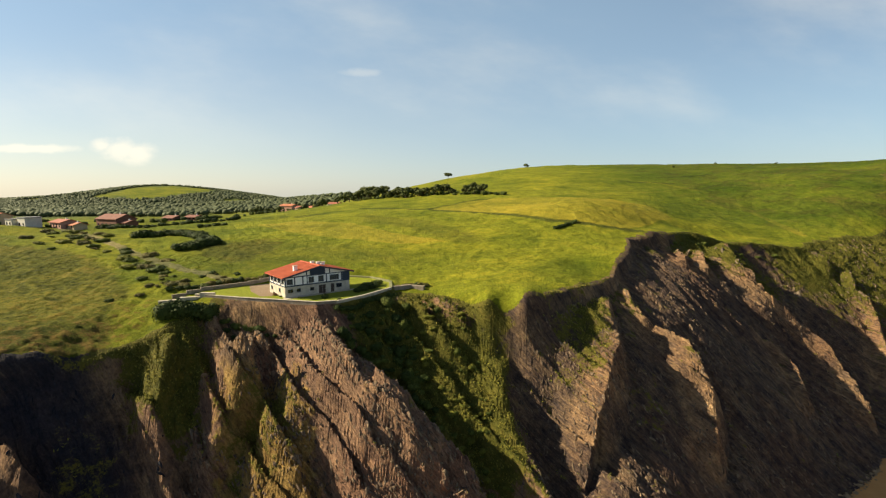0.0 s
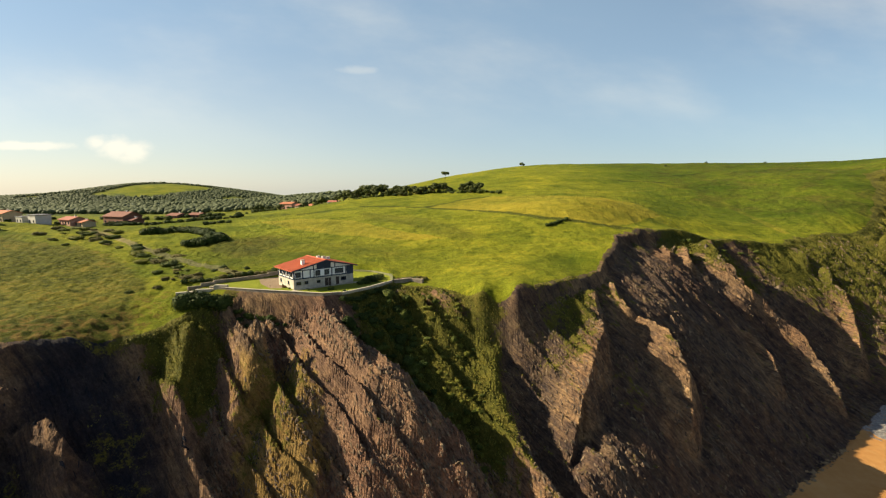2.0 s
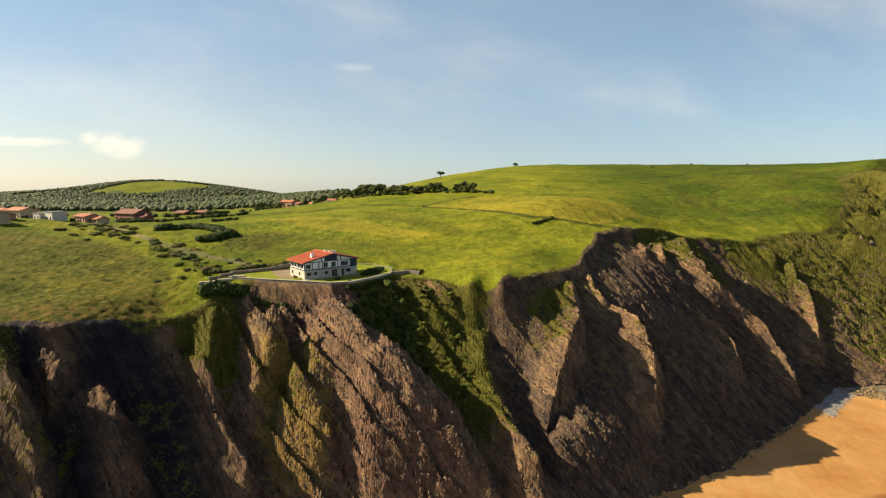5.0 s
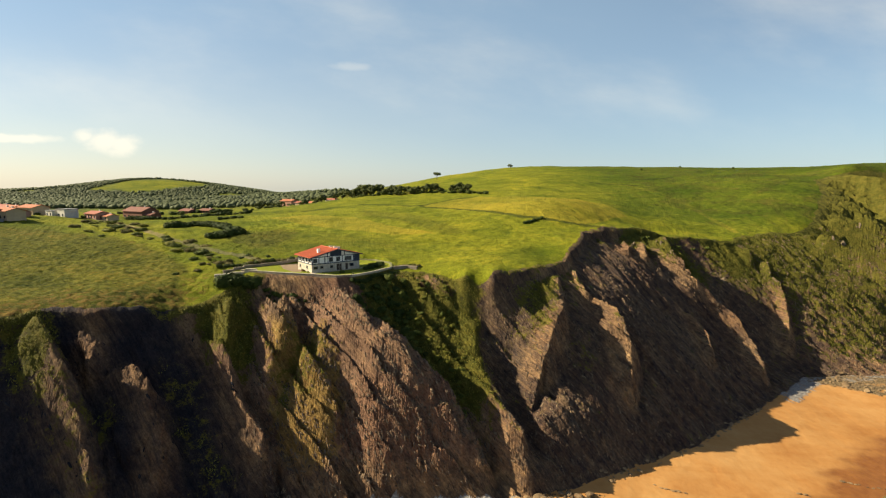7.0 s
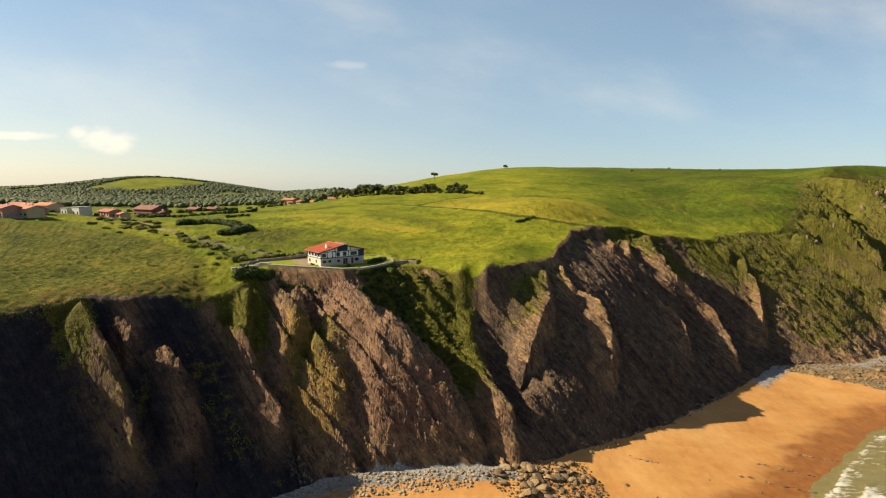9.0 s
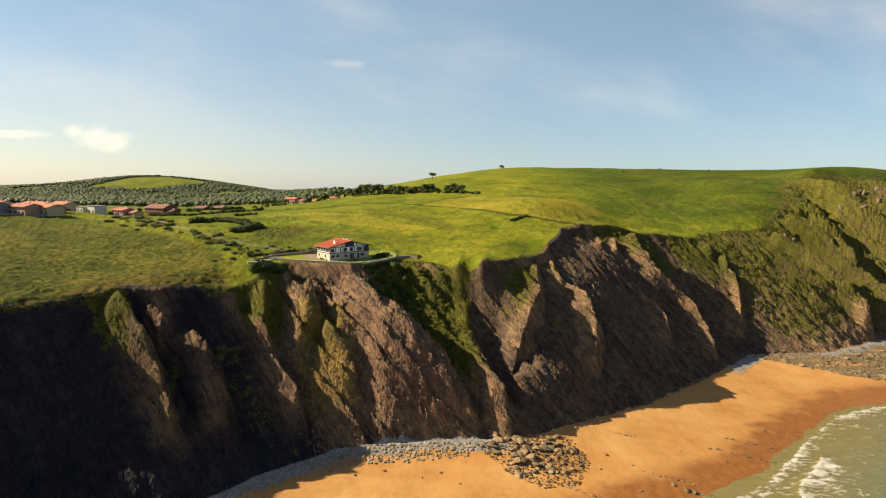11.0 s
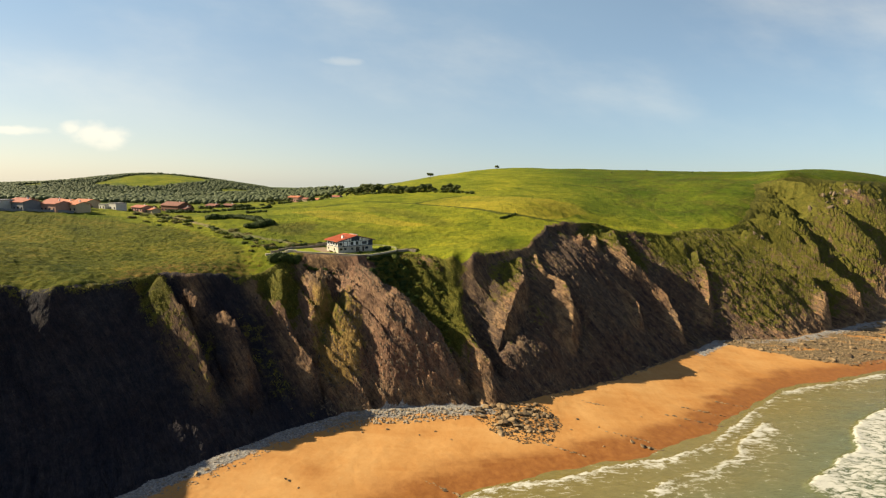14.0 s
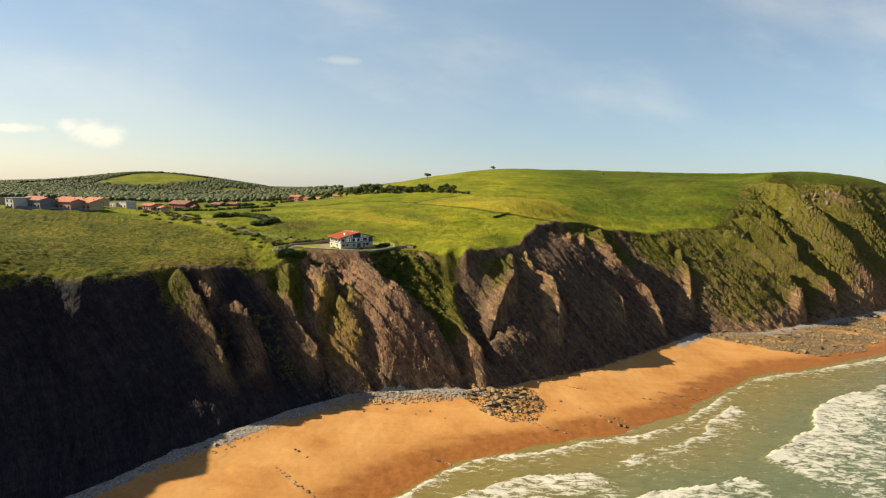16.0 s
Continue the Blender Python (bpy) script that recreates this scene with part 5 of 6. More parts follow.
# the great dark shrubs beside the garden, and those round the house
for x, y in along([(-62.5, 105.6), (-57, 107.6), (-52, 108.6)], 1.7):
    bush(x, y, float(rng.uniform(2.2, 2.9)), "dark", 1.3, "big dark green clipped shrub below the garden wall", "dark garden shrubs", "garden_shrub")
for x, y in along([(-64, 107), (-58, 108.6), (-52, 109.4), (-46, 109.3)], 2.6):
    bush(x, y, float(rng.uniform(0.9, 1.5)), "green", 0.9, "green shrub on the slope below the garden", "shrubs below the garden", "slope_shrub")
for x, y in along([(-70, 121), (-63, 124.5), (-57, 128.5), (-48, 133.5), (-44, 136.5)], 1.7):
    bush(x, y, float(rng.uniform(1.0, 1.6)), "dark" if rng.random() < 0.6 else "dry", 0.9, "dark hedge shrub behind the garden wall", "hedge behind the garden", "hedge_shrub")
for x, y, s, k in ((-27.6, 112.2, 1.05, "dark"), (-33.4, 111.9, 0.45, "green"), (-40.6, 115.4, 0.7, "rust"), (-41.3, 117.6, 0.55, "dark"), (-20.3, 121.2, 1.5, "dark"), (-18.6, 123.8, 1.7, "dark"), (-17.8, 127.0, 1.6, "green"),
                   (-19.8, 126.0, 1.5, "dark"), (-21.4, 119.4, 1.1, "dark"), (-17.4, 130, 1.2, "green"), (-24, 110.6, 0.6, "green"), (-45.5, 131, 1.0, "dark"), (-39, 128, 1.3, "dark"), (-38.5, 113.6, 0.4, "green")):
    bush(x, y, s, k, 1.0, {"dark": "round dark green shrub by the house", "green": "low green shrub by the house", "rust": "reddish potted shrub at the house corner"}[k], "shrubs round the house", "house_shrub")
for x, y in along([(-12.5, 128), (-8, 131), (-4, 129)], 1.2):
    bush(x, y, float(rng.uniform(0.7, 1.3)), ("rust", "dark", "dry")[int(rng.integers(3))], 0.9, "rusty heath shrub at the gully's head", "shrubs at the gully's head", "heath_shrub")
for x, y in along([(-24.5, 107.6), (-20, 112.2), (-16.5, 118.5), (-12, 124)], 1.5):
    bush(x, y, float(rng.uniform(0.8, 1.4)), "dark", 0.9, "dark creeping shrub under the lawn wall", "shrubs under the lawn wall", "bank_shrub")

for x, y in along([(-51, 110.6), (-45, 109.0), (-39, 107.6), (-36.5, 106.5)], 1.6) + along([(-50, 107.5), (-44, 105.5)], 2.0):
    bush(x, y, float(rng.uniform(0.8, 1.5)), "dark" if rng.random() < 0.55 else "green", 0.9, "dark shrub hanging below the garden wall", "shrubs under the garden wall", "wall_shrub")
for k in range(34):
    x, y = float(rng.uniform(-82, -56)), float(rng.uniform(112, 140))
    if inside(GARDEN, np.array([x]), np.array([y]))[0] < -1.5 and abs(y - 128 - 0.62 * (x + 66)) < 11:
        bush(x, y, float(rng.uniform(0.6, 1.5)), ("dry", "green", "dry", "dark")[k % 4], 0.7, "low dry scrub above the garden track", "scrub above the garden", "scrub_bush")

# scattered shrubs on the heath, the curved dark hedge, and the field bushes
for x, y in ((-172, 214), (-161, 210), (-153, 206), (-147, 201), (-142, 198), (-150, 212), (-143, 207), (-160, 216), (-181, 222), (-116, 176), (-110, 166), (-101, 156), (-93, 150), (-86, 146), (-80, 138), (-164, 203), (-149, 190), (-152, 200), (-144, 194), (-131, 181), (-137, 194), (-145, 179), (-121, 174), (-112, 171), (-104, 158), (-106, 159), (-95, 155), (-90, 147), (-89, 156), (-176, 226), (-166, 219), (-158, 206),
             (-140, 189), (-128, 178), (-99, 163), (-84, 141), (-78, 134), (-82, 131), (-74, 128), (-71, 126), (-96, 146), (-170, 198), (-155, 186)):
    bush(x, y, float(rng.uniform(1.3, 3.0)), ("bright", "green", "dry")[int(rng.integers(3))], 0.6, "low green bush on the heath", "bushes on the heath", "heath_bush")
for x, y in along([(-130, 204), (-119, 210), (-111, 209), (-101, 201), (-92, 190), (-87, 184), (-90, 178), (-96, 174)], 1.9):
    bush(x, y, float(rng.uniform(2.6, 3.9)), "dark", 0.85, "dark green bush in a curved hedge", "curved hedge", "hedge_bush")
for x, y in along([(-176, 246), (-164, 244), (-152, 246), (-144, 252), (-138, 262), (-126, 264), (-112, 268)], 3.0) + along([(-118, 233), (-106, 240)], 3.0):
    bush(x, y, float(rng.uniform(1.6, 2.6)), "dark", 0.9, "dark bush in a far hedge", "far hedge", "far_hedge_bush")
for x, y in along([(40.5, 176.5), (45, 179.5), (50, 183)], 1.3):
    bush(x, y, float(rng.uniform(0.8, 1.3)), "dark", 1.1, "dark bush in a lone hedge on the hay field", "hay field hedge", "field_bush")
for x, y, s in ((97, 185, 1.3), (101, 187.5, 1.5), (106, 188, 1.2), (90, 183, 1.0), (86, 180, 1.2), (118, 192, 1.3), (126, 193, 1.2), (134, 195, 1.4)):
    bush(x, y, s, "green", 0.8, "wind-clipped bush on the cliff's brow", "bushes on the brow", "brow_bush")


# trees
def tree_parts(seed, height, spread, bare=0.3, flat=0.75):
    r = np.random.default_rng(seed)
    tr = bmesh.new()

    def limb(a, b, ra, rb):
        a, b = Vector(a), Vector(b)
        q = (b - a).to_track_quat("Z", "Y").to_matrix()
        rings = []
        for p, rad in ((a, ra), ((a + b) / 2 + Vector(r.normal(size=3)) * ra * 0.4, (ra + rb) / 2), (b, rb)):
            rings.append([tr.verts.new(p + q @ Vector((math.cos(t) * rad, math.sin(t) * rad, 0))) for t in (0, 1.047, 2.094, 3.14, 4.19, 5.24)])
        for u_, v_ in zip(rings, rings[1:]):
            for j in range(6):
                tr.faces.new((u_[j], u_[(j + 1) % 6], v_[(j + 1) % 6], v_[j]))
        tr.faces.new(rings[-1])

    h0 = height * bare
    limb((0, 0, -0.5), (0.1, 0, h0), 0.05 * height, 0.035 * height)
    limb((0.1, 0, h0), (0, 0.1, height * 0.85), 0.035 * height, 0.012 * height)
    blobs = [((0, 0, height * 0.78), (spread * 0.5, spread * 0.5, height * 0.2))]
    for k in range(7):
        a = 6.28 * k / 7 + r.uniform(-0.4, 0.4)
        e = (math.cos(a) * spread * r.uniform(0.45, 0.8), math.sin(a) * spread * r.uniform(0.45, 0.8), height * r.uniform(bare + 0.2, 0.88))
        limb((0.05, 0, h0 * r.uniform(0.8, 1.1)), e, 0.02 * height, 0.007 * height)
        s = spread * r.uniform(0.28, 0.46)
        blobs.append((e, (s, s, s * flat)))
    return tr, leaf_cloud(r, blobs, 900, 0.055 * height, 0.7)


TREES = []
for seed, h, sp, bare in ((1, 8, 4.4, 0.18), (2, 9, 4.8, 0.2), (3, 7.5, 4.6, 0.12), (4, 9, 5.0, 0.55)):
    tr, (cv, cf) = tree_parts(seed, h, sp, bare)
    base = thing("tree", Matrix.Identity(4), "broad green tree in the hedge row on the hill", "tree", "trees on the hill")
    part("trunk", tr, BARK, base, "grey-brown trunk and limbs")
    c = new("crown", cloud_mesh("crown", cv, cf, LEAF_HILL))
    c.parent = base
    TREES.append(base)


def tree(x, y, k, size=1.0, label="", group=""):
    m = pose(x, y, ground_z(x, y) - 0.2, 0, 0, float(rng.uniform(0, 360))) @ Matrix.Scale(size, 4)
    ob = copy_thing(TREES[k], m)
    ob.matrix_world = m
    return tagged(ob, label, "", group)


for x, y in along([(-66, 346), (-47, 330), (-31, 319), (-15, 306), (0, 303), (12, 294), (25, 284)], 1.7):
    full = float(lattice(np.array([x / 9]), np.array([0.5]), 98)[0])
    if x > -30 and full < 0.15:
        continue
    tree(x + float(rng.uniform(-2, 2)), y + float(rng.uniform(-3, 12)), int(rng.integers(3)), (1.15 if x < -38 else 0.8) * float(rng.uniform(0.45, 0.85)) * (0.7 + 0.7 * full))
for x, y in along([(-62, 340), (-40, 324), (-20, 309), (0, 300), (14, 291), (28, 282), (36, 277)], 2.8):
    bush(x + float(rng.uniform(-1.5, 1.5)), y + float(rng.uniform(-2, 3)), float(rng.uniform(1.3, 2.5)), "dark" if rng.random() < 0.5 else "green", float(rng.uniform(0.7, 1.2)), "dark green bush in the hilltop hedge", "hilltop hedge", "hedge_bush")
tree(4.4, 430, 3, 0.75, "lone umbrella-shaped tree on the skyline", "lone trees")
tree(92, 545, 1, 0.6, "lone round tree on the skyline", "lone trees")
for x, y, s in ((186, 398, 0.3), (232, 420, 0.25), (270, 400, 0.25)):
    tree(x, y, 0, s, "stunted tree on the skyline ridge", "lone trees")
for x, y in ((-92, 372), (-99, 380), (-112, 392), (-125, 400), (-78, 362), (-72, 356), (-140, 420), (-152, 430), (-165, 440), (-150, 390)):
    tree(x, y, int(rng.integers(3)), float(rng.uniform(0.6, 0.95)), "dark tree among the far houses", "trees by the far houses")
for x, y in ((-190, 290), (-205, 295), (-165, 285), (-228, 280), (-245, 262), (-262, 255), (-280, 240), (-172, 262), (-198, 256), (-240, 235), (-255, 222), (-158, 296), (-150, 300), (-144, 306), (-170, 294), (-178, 286), (-136, 318), (-128, 326), (-120, 336), (-186, 276), (-162, 282), (-196, 250), (-174, 254), (-218, 252), (-228, 240)):
    for _ in range(3):
        bush(x + float(rng.normal(0, 3)), y + float(rng.normal(0, 3)), float(rng.uniform(1.2, 2.6)), "dark" if rng.random() < 0.6 else "green", float(rng.uniform(0.8, 1.3)), "dark garden bush among village houses", "village bushes", "village_bush")
for ob in TREES:
    for o in (*ob.children, ob):
        bpy.data.objects.remove(o)

# woods on the far hills: a closed canopy, lumpy with single crowns, and sprays of leaves on it
def far_height(x, y):
    u_, v_ = uv(x, y)
    iu, iv = np.clip(np.searchsorted(U, u_), 1, len(U) - 1), np.clip(np.searchsorted(V, v_), 1, len(V) - 1)
    fu_, fv_ = np.clip((u_ - U[iu - 1]) / (U[iu] - U[iu - 1]), 0, 1), np.clip((v_ - V[iv - 1]) / (V[iv] - V[iv - 1]), 0, 1)
    return (gz[iv - 1, iu - 1] * (1 - fu_) + gz[iv - 1, iu] * fu_) * (1 - fv_) + (gz[iv, iu - 1] * (1 - fu_) + gz[iv, iu] * fu_) * fv_


def wooded(x, y):
    """1 under the far woods, 0 on the pastures and by the village."""
    w = smooth(430, 640, np.hypot(x, y) + 60 * (lattice(x / 30, y / 30, 90) - 0.5)) * (1 - smooth(-30, 10, x + 0.16 * y + 20))
    for poly in FAR_FIELDS:
        w = w * (1 - smooth(-10, 6, inside(poly, x, y)))
    return np.minimum(w, smooth(0.20, 0.34, lattice(x / 75, y / 60, 91) + 0.25 * lattice(x / 20, y / 20, 92)))


def blob_mesh():
    """A lumpy crown of a few points, and its faces."""
    bm = bmesh.new()
    bmesh.ops.create_icosphere(bm, subdivisions=1, radius=1)
    v, f = np.array([q.co for q in bm.verts]), np.array([[q.index for q in g.verts] for g in bm.faces])
    bm.free()
    return v, f


crown_v, crown_f = blob_mesh()
r = np.random.default_rng(93)
cxs, cys = r.uniform(-1400, -40, 120000), 430 + 900 * r.random(120000) ** 1.15
ok = (wooded(cxs, cys) > r.uniform(0.1, 0.6, len(cxs))) & (cxs > -1.25 * cys)
cxs, cys = cxs[ok][:28000], cys[ok][:28000]
czs = far_height(cxs, cys)
size = r.uniform(1.7, 3.6, len(cxs))
lumps = 1 + 0.16 * r.normal(size=(len(cxs), len(crown_v), 1))
spin = r.uniform(0, 6.28, len(cxs))
cs, sn = np.cos(spin)[:, None], np.sin(spin)[:, None]
cv = crown_v[None] * lumps * size[:, None, None]
wood_v = np.stack((cv[:, :, 0] * cs - cv[:, :, 1] * sn + cxs[:, None], cv[:, :, 0] * sn + cv[:, :, 1] * cs + cys[:, None], cv[:, :, 2] * 0.75 + czs[:, None] + 0.30 * size[:, None] + 1.2), -1).reshape(-1, 3)
wood_f = (crown_f[None] + len(crown_v) * np.arange(len(cxs))[:, None, None]).reshape(-1, 3)
far = sheet_mesh("far_woods", wood_v, wood_f, LEAF_HAZED)
tagged(far, "woods on the distant hills, greyed by haze in their colour", "woods", kind="stuff")

# tufts of long grass: a few bent blades each, all in one mesh
def tufts(name, places, long, material, label, seed):
    r = np.random.default_rng(seed)
    k = len(places)
    blades = []
    for _ in range(4):
        a, ln = r.uniform(0, 6.28, k), long * r.uniform(0.5, 1.3, k)
        side = np.column_stack((-np.sin(a), np.cos(a), np.zeros(k))) * (0.16 * ln)[:, None]
        out = np.column_stack((np.cos(a), np.sin(a), np.zeros(k)))
        mid = places + out * (0.30 * ln)[:, None] + np.array((0, 0, 1.0)) * (0.62 * ln)[:, None]
        tip = places + out * (0.85 * ln)[:, None] + np.array((0, 0, 1.0)) * (0.55 * ln)[:, None]
        low = places - np.array((0, 0, 0.1))
        blades.append(np.stack((low - side, low + side, mid + side * 0.8, tip, mid - side * 0.8), 1))
    v = np.concatenate(blades).reshape(-1, 3)
    o = 5 * np.arange(4 * k)[:, None]
    f = np.concatenate((o + np.array((0, 1, 2, 4)), o + np.array((4, 2, 3, 3))))
    quad, tri = f[:4 * k], f[4 * k:, :3]
    f = np.concatenate((quad[:, (0, 1, 2)], quad[:, (0, 2, 3)], tri))
    return tagged(sheet_mesh(name, v, f, material, flat=True), label, "grass", kind="stuff")


r = np.random.default_rng(17)
green_face = ((gdown > -0.02) & (gdown < 0.97) & (gu > -130) & (gu < 300) & (turf + 0.7 * (fractal(gx / 2.2, gz / 2.2, 65) - 0.5) > 0.50)).ravel()
pick = r.choice(np.flatnonzero(green_face), 26000, replace=False)
spots = verts[pick] + np.column_stack((r.uniform(-0.2, 0.2, (len(pick), 2)), np.zeros(len(pick))))
bright = (r.random(len(pick)) < 0.7) & (spots[:, 0] < 40)
tufts("cliff_grass", spots[bright], 0.42, LEAF_GRASS, "long bright grass hanging on the cliff's ledges", 18)
tufts("cliff_grass", spots[~bright], 0.42, LEAF_BRIGHT, "dull green grass on the cliff's ledges", 19)

# ------------------------------------------------------------------ the village
VILLAGE_ROOF = [plain("village_tile_%s" % k, c, 0.85, grain=0.2, scale=4) for k, c in (("red", (0.25, 0.085, 0.055)), ("brown", (0.15, 0.06, 0.042)), ("orange", (0.33, 0.12, 0.06)))]
VILLAGE_WALL = [plain("village_wall_%s" % k, c, 0.9, grain=0.1) for k, c in (("white", (0.46, 0.44, 0.40)), ("cream", (0.40, 0.31, 0.20)), ("pink", (0.36, 0.20, 0.15)), ("brown", (0.16, 0.075, 0.05)), ("grey", (0.17, 0.17, 0.18)))]


def village_house(x, y, w, d, h, turn, roof, wall, label, pitch=0.32, z=None, flat=False):
    ob = thing("village_house", pose(x, y, ground_z(x, y) - 0.3 if z is None else z, 0, 0, turn - 36), label, "house", "village houses")
    part("wall", boxed(-w / 2, w / 2, -d / 2, d / 2, -1.5, h), VILLAGE_WALL[wall], ob)
    if flat:
        part("roof", boxed(-w / 2 - 0.3, w / 2 + 0.3, -d / 2 - 0.3, d / 2 + 0.3, h, h + 0.35), VILLAGE_WALL[4], ob)
    else:
        rise = pitch * d / 2
        for s in (-1, 1):
            bm = bmesh.new()
            m = Matrix(((1, 0, 0, 0), (0, s, 0, 0), (0, 0, 1, 0), (0, 0, 0, 1)))
            k = d / 2 + 0.6
            vs = [m @ Vector(c) for c in ((-w / 2 - 0.5, 0, h + rise + 0.2), (w / 2 + 0.5, 0, h + rise + 0.2), (w / 2 + 0.5, k, h - 0.6 * pitch + 0.2), (-w / 2 - 0.5, k, h - 0.6 * pitch + 0.2))]
            top, low = [bm.verts.new(v) for v in vs], [bm.verts.new(v - Vector((0, 0, 0.25))) for v in vs]
            bm.faces.new(top), bm.faces.new(low[::-1])
            for i in range(4):
                bm.faces.new((top[i], low[i], low[(i + 1) % 4], top[(i + 1) % 4]))
            part("roof", bm, VILLAGE_ROOF[roof], ob)
        for gx_ in (-w / 2, w / 2 - 0.2):
            gb = bmesh.new()
            vs = [gb.verts.new((gx_ + e, yy, zz_)) for e in (0, 0.2) for yy, zz_ in ((-d / 2, h), (d / 2, h), (0, h + rise))]
            gb.faces.new(vs[:3]), gb.faces.new(vs[3:][::-1])
            for i, j in ((0, 1), (1, 2), (2, 0)):
                gb.faces.new((vs[i], vs[i + 3], vs[j + 3], vs[j]))
            part("gable", gb, VILLAGE_WALL[wall], ob)
        part("chimney", boxed(w * 0.2, w * 0.2 + 0.7, -0.35, 0.35, h + rise * 0.6, h + rise + 0.9), VILLAGE_WALL[0], ob)
    storeys = max(1, int(h / 2.7))
    k = max(2, int(w / 3))
    for f in range(storeys):
        for i in range(k):
            wx = -w / 2 + w * (i + 0.5) / k
            window(ob, wx, 0.9 + 2.7 * f, 1.1, 1.3, -d / 2)
    return ob


RED, WHT, CRM, PNK = "red-roofed brown house at the village's edge", "white village house with a low roof", "cream village house with a tiled roof", "pink village house with a red roof"
village_house(-179, 267, 17, 11, 4.6, 12, 1, 3, "big brown house with a wide red roof", 0.42)
village_house(-170, 262, 8, 7, 2.8, 12, 1, 3, "low brown wing with a red roof")
village_house(-202, 238, 7, 7, 4.6, 10, 2, 0, WHT, flat=True)
village_house(-210, 240, 6, 7, 3.4, 10, 2, 0, WHT, flat=True)
village_house(-189, 243, 12, 8, 3.2, 5, 0, 2, PNK)
village_house(-181, 240, 8, 6, 2.6, 8, 2, 1, CRM)
village_house(-222, 222, 11, 8, 2.8, 8, 0, 2, PNK)
village_house(-212, 216, 10, 8, 2.6, 14, 0, 2, PNK)
village_house(-230, 250, 13, 9, 4.6, 15, 2, 1, CRM)
village_house(-246, 256, 12, 9, 4.6, 8, 2, 1, CRM)
village_house(-262, 268, 13, 9, 5.0, 12, 0, 1, CRM)
village_house(-280, 262, 13, 9, 5.0, 20, 0, 0, WHT)
village_house(-300, 250, 12, 9, 5.0, 12, 2, 1, CRM)
village_house(-236, 190, 7, 9, 5.8, 14, 0, 0, "tall white end house beside the village wall", flat=True)
village_house(-226, 194, 12, 9, 5.0, 14, 0, 4, "grey-walled village house with a red roof")
village_house(-212, 198, 13, 9, 4.6, 14, 0, 2, PNK)
village_house(-203, 202, 10, 8, 4.4, 14, 2, 1, CRM)
village_house(-105, 400, 9, 7, 3.6, 5, 2, 0, WHT)
village_house(-89, 402, 10, 7, 3.4, 10, 0, 0, WHT)
village_house(-120, 420, 12, 8, 4.4, 10, 0, 1, CRM)
village_house(-140, 445, 14, 9, 5, 10, 2, 2, PNK)
village_house(-166, 300, 10, 8, 2.6, 10, 1, 3, RED)
village_house(-156, 306, 9, 7, 2.4, 14, 1, 3, RED)
wall_along("village_wall", [(-239, 184.5), (-200, 194.5)], lambda x, y: ground_z(x, y) - 1, lambda x, y: ground_z(x, y) + 1.3, 0.5, VILLAGE_WALL[4], "long dark wall in front of village houses")

# ------------------------------------------------------------------ rocks
ROCK = by_piece("boulder", [(0.075, 0.050, 0.028), (0.16, 0.105, 0.055), (0.25, 0.17, 0.09), (0.11, 0.078, 0.046)], 0.92, 0.3, 1.5, 0.08)
SHINGLE = plain("shingle", (0.21, 0.165, 0.115), 0.92, grain=0.35, scale=3, bump=0.05)


def clod_material(name, colours):
    m, n, l, b = mat(name, 0.92, 0, 0.15)
    v = coords(n, l)
    geo = n.new("ShaderNodeNewGeometry")
    base = ramp(n, l, geo.outputs["Random Per Island"], [(i / (len(colours) - 1), c) for i, c in enumerate(colours)])
    g = noisy(n, l, v, 3.0, 5, 0.7)
    l.new(mix(n, l, 0.8, base, ramp(n, l, g, [(0.3, (0.45,) * 3), (0.7, (1.3,) * 3)]), "MULTIPLY"), b.inputs["Base Color"])
    bumped(n, l, b, g, 0.8, 0.08)
    return m


SLATE = clod_material("brown_clods", [(0.060, 0.045, 0.036), (0.095, 0.068, 0.050), (0.165, 0.118, 0.076), (0.125, 0.090, 0.064), (0.23, 0.165, 0.10)])
# shaded copy of the brown clods: the west cliff's shadow tone is its colour
SHADED_CLODS = clod_material("shaded_clods", [(0.010, 0.011, 0.016), (0.016, 0.017, 0.023), (0.021, 0.022, 0.029), (0.030, 0.029, 0.034)])


def rock_shape(r, flat=0.6, cuts=7):
    """A boulder: a ball cut by planes and worn."""
    bm = bmesh.new()
    bmesh.ops.create_icosphere(bm, subdivisions=2, radius=1)
    planes = [(Vector(r.normal(size=3)).normalized(), r.uniform(0.45, 0.85)) for _ in range(cuts)]
    for v in bm.verts:
        for nrm, d in planes:
            k = v.co.dot(nrm)
            if k > d:
                v.co -= nrm * (k - d)
        v.co *= 1 + r.uniform(-0.05, 0.05)
        v.co.z *= flat
    return bm


ROCKS = []
for k in range(7):
    bm = rock_shape(np.random.default_rng(20 + k), (0.55, 0.7, 0.45, 0.62, 0.8, 0.4, 0.6)[k])
    me = bpy.data.meshes.new("boulder")
    bm.to_mesh(me)
    me.materials.append(ROCK)
    ROCKS.append((me, np.array([v.co for v in bm.verts]), np.array([[v.index for v in f.verts] for f in bm.faces])))
    bm.free()


def boulder(x, y, s, label, group, sink=0.25, name="boulder"):
    ob = new(name, ROCKS[int(rng.integers(len(ROCKS)))][0])
    ob.matrix_world = pose(x, y, ground_z(x, y) + s * (0.45 - sink), float(rng.uniform(-20, 20)), float(rng.uniform(-20, 20)), float(rng.uniform(0, 360))) @ Matrix.Diagonal((s * float(rng.uniform(0.8, 1.5)), s, s * float(rng.uniform(0.7, 1.1)), 1))
    return tagged(ob, label, "rock", group)


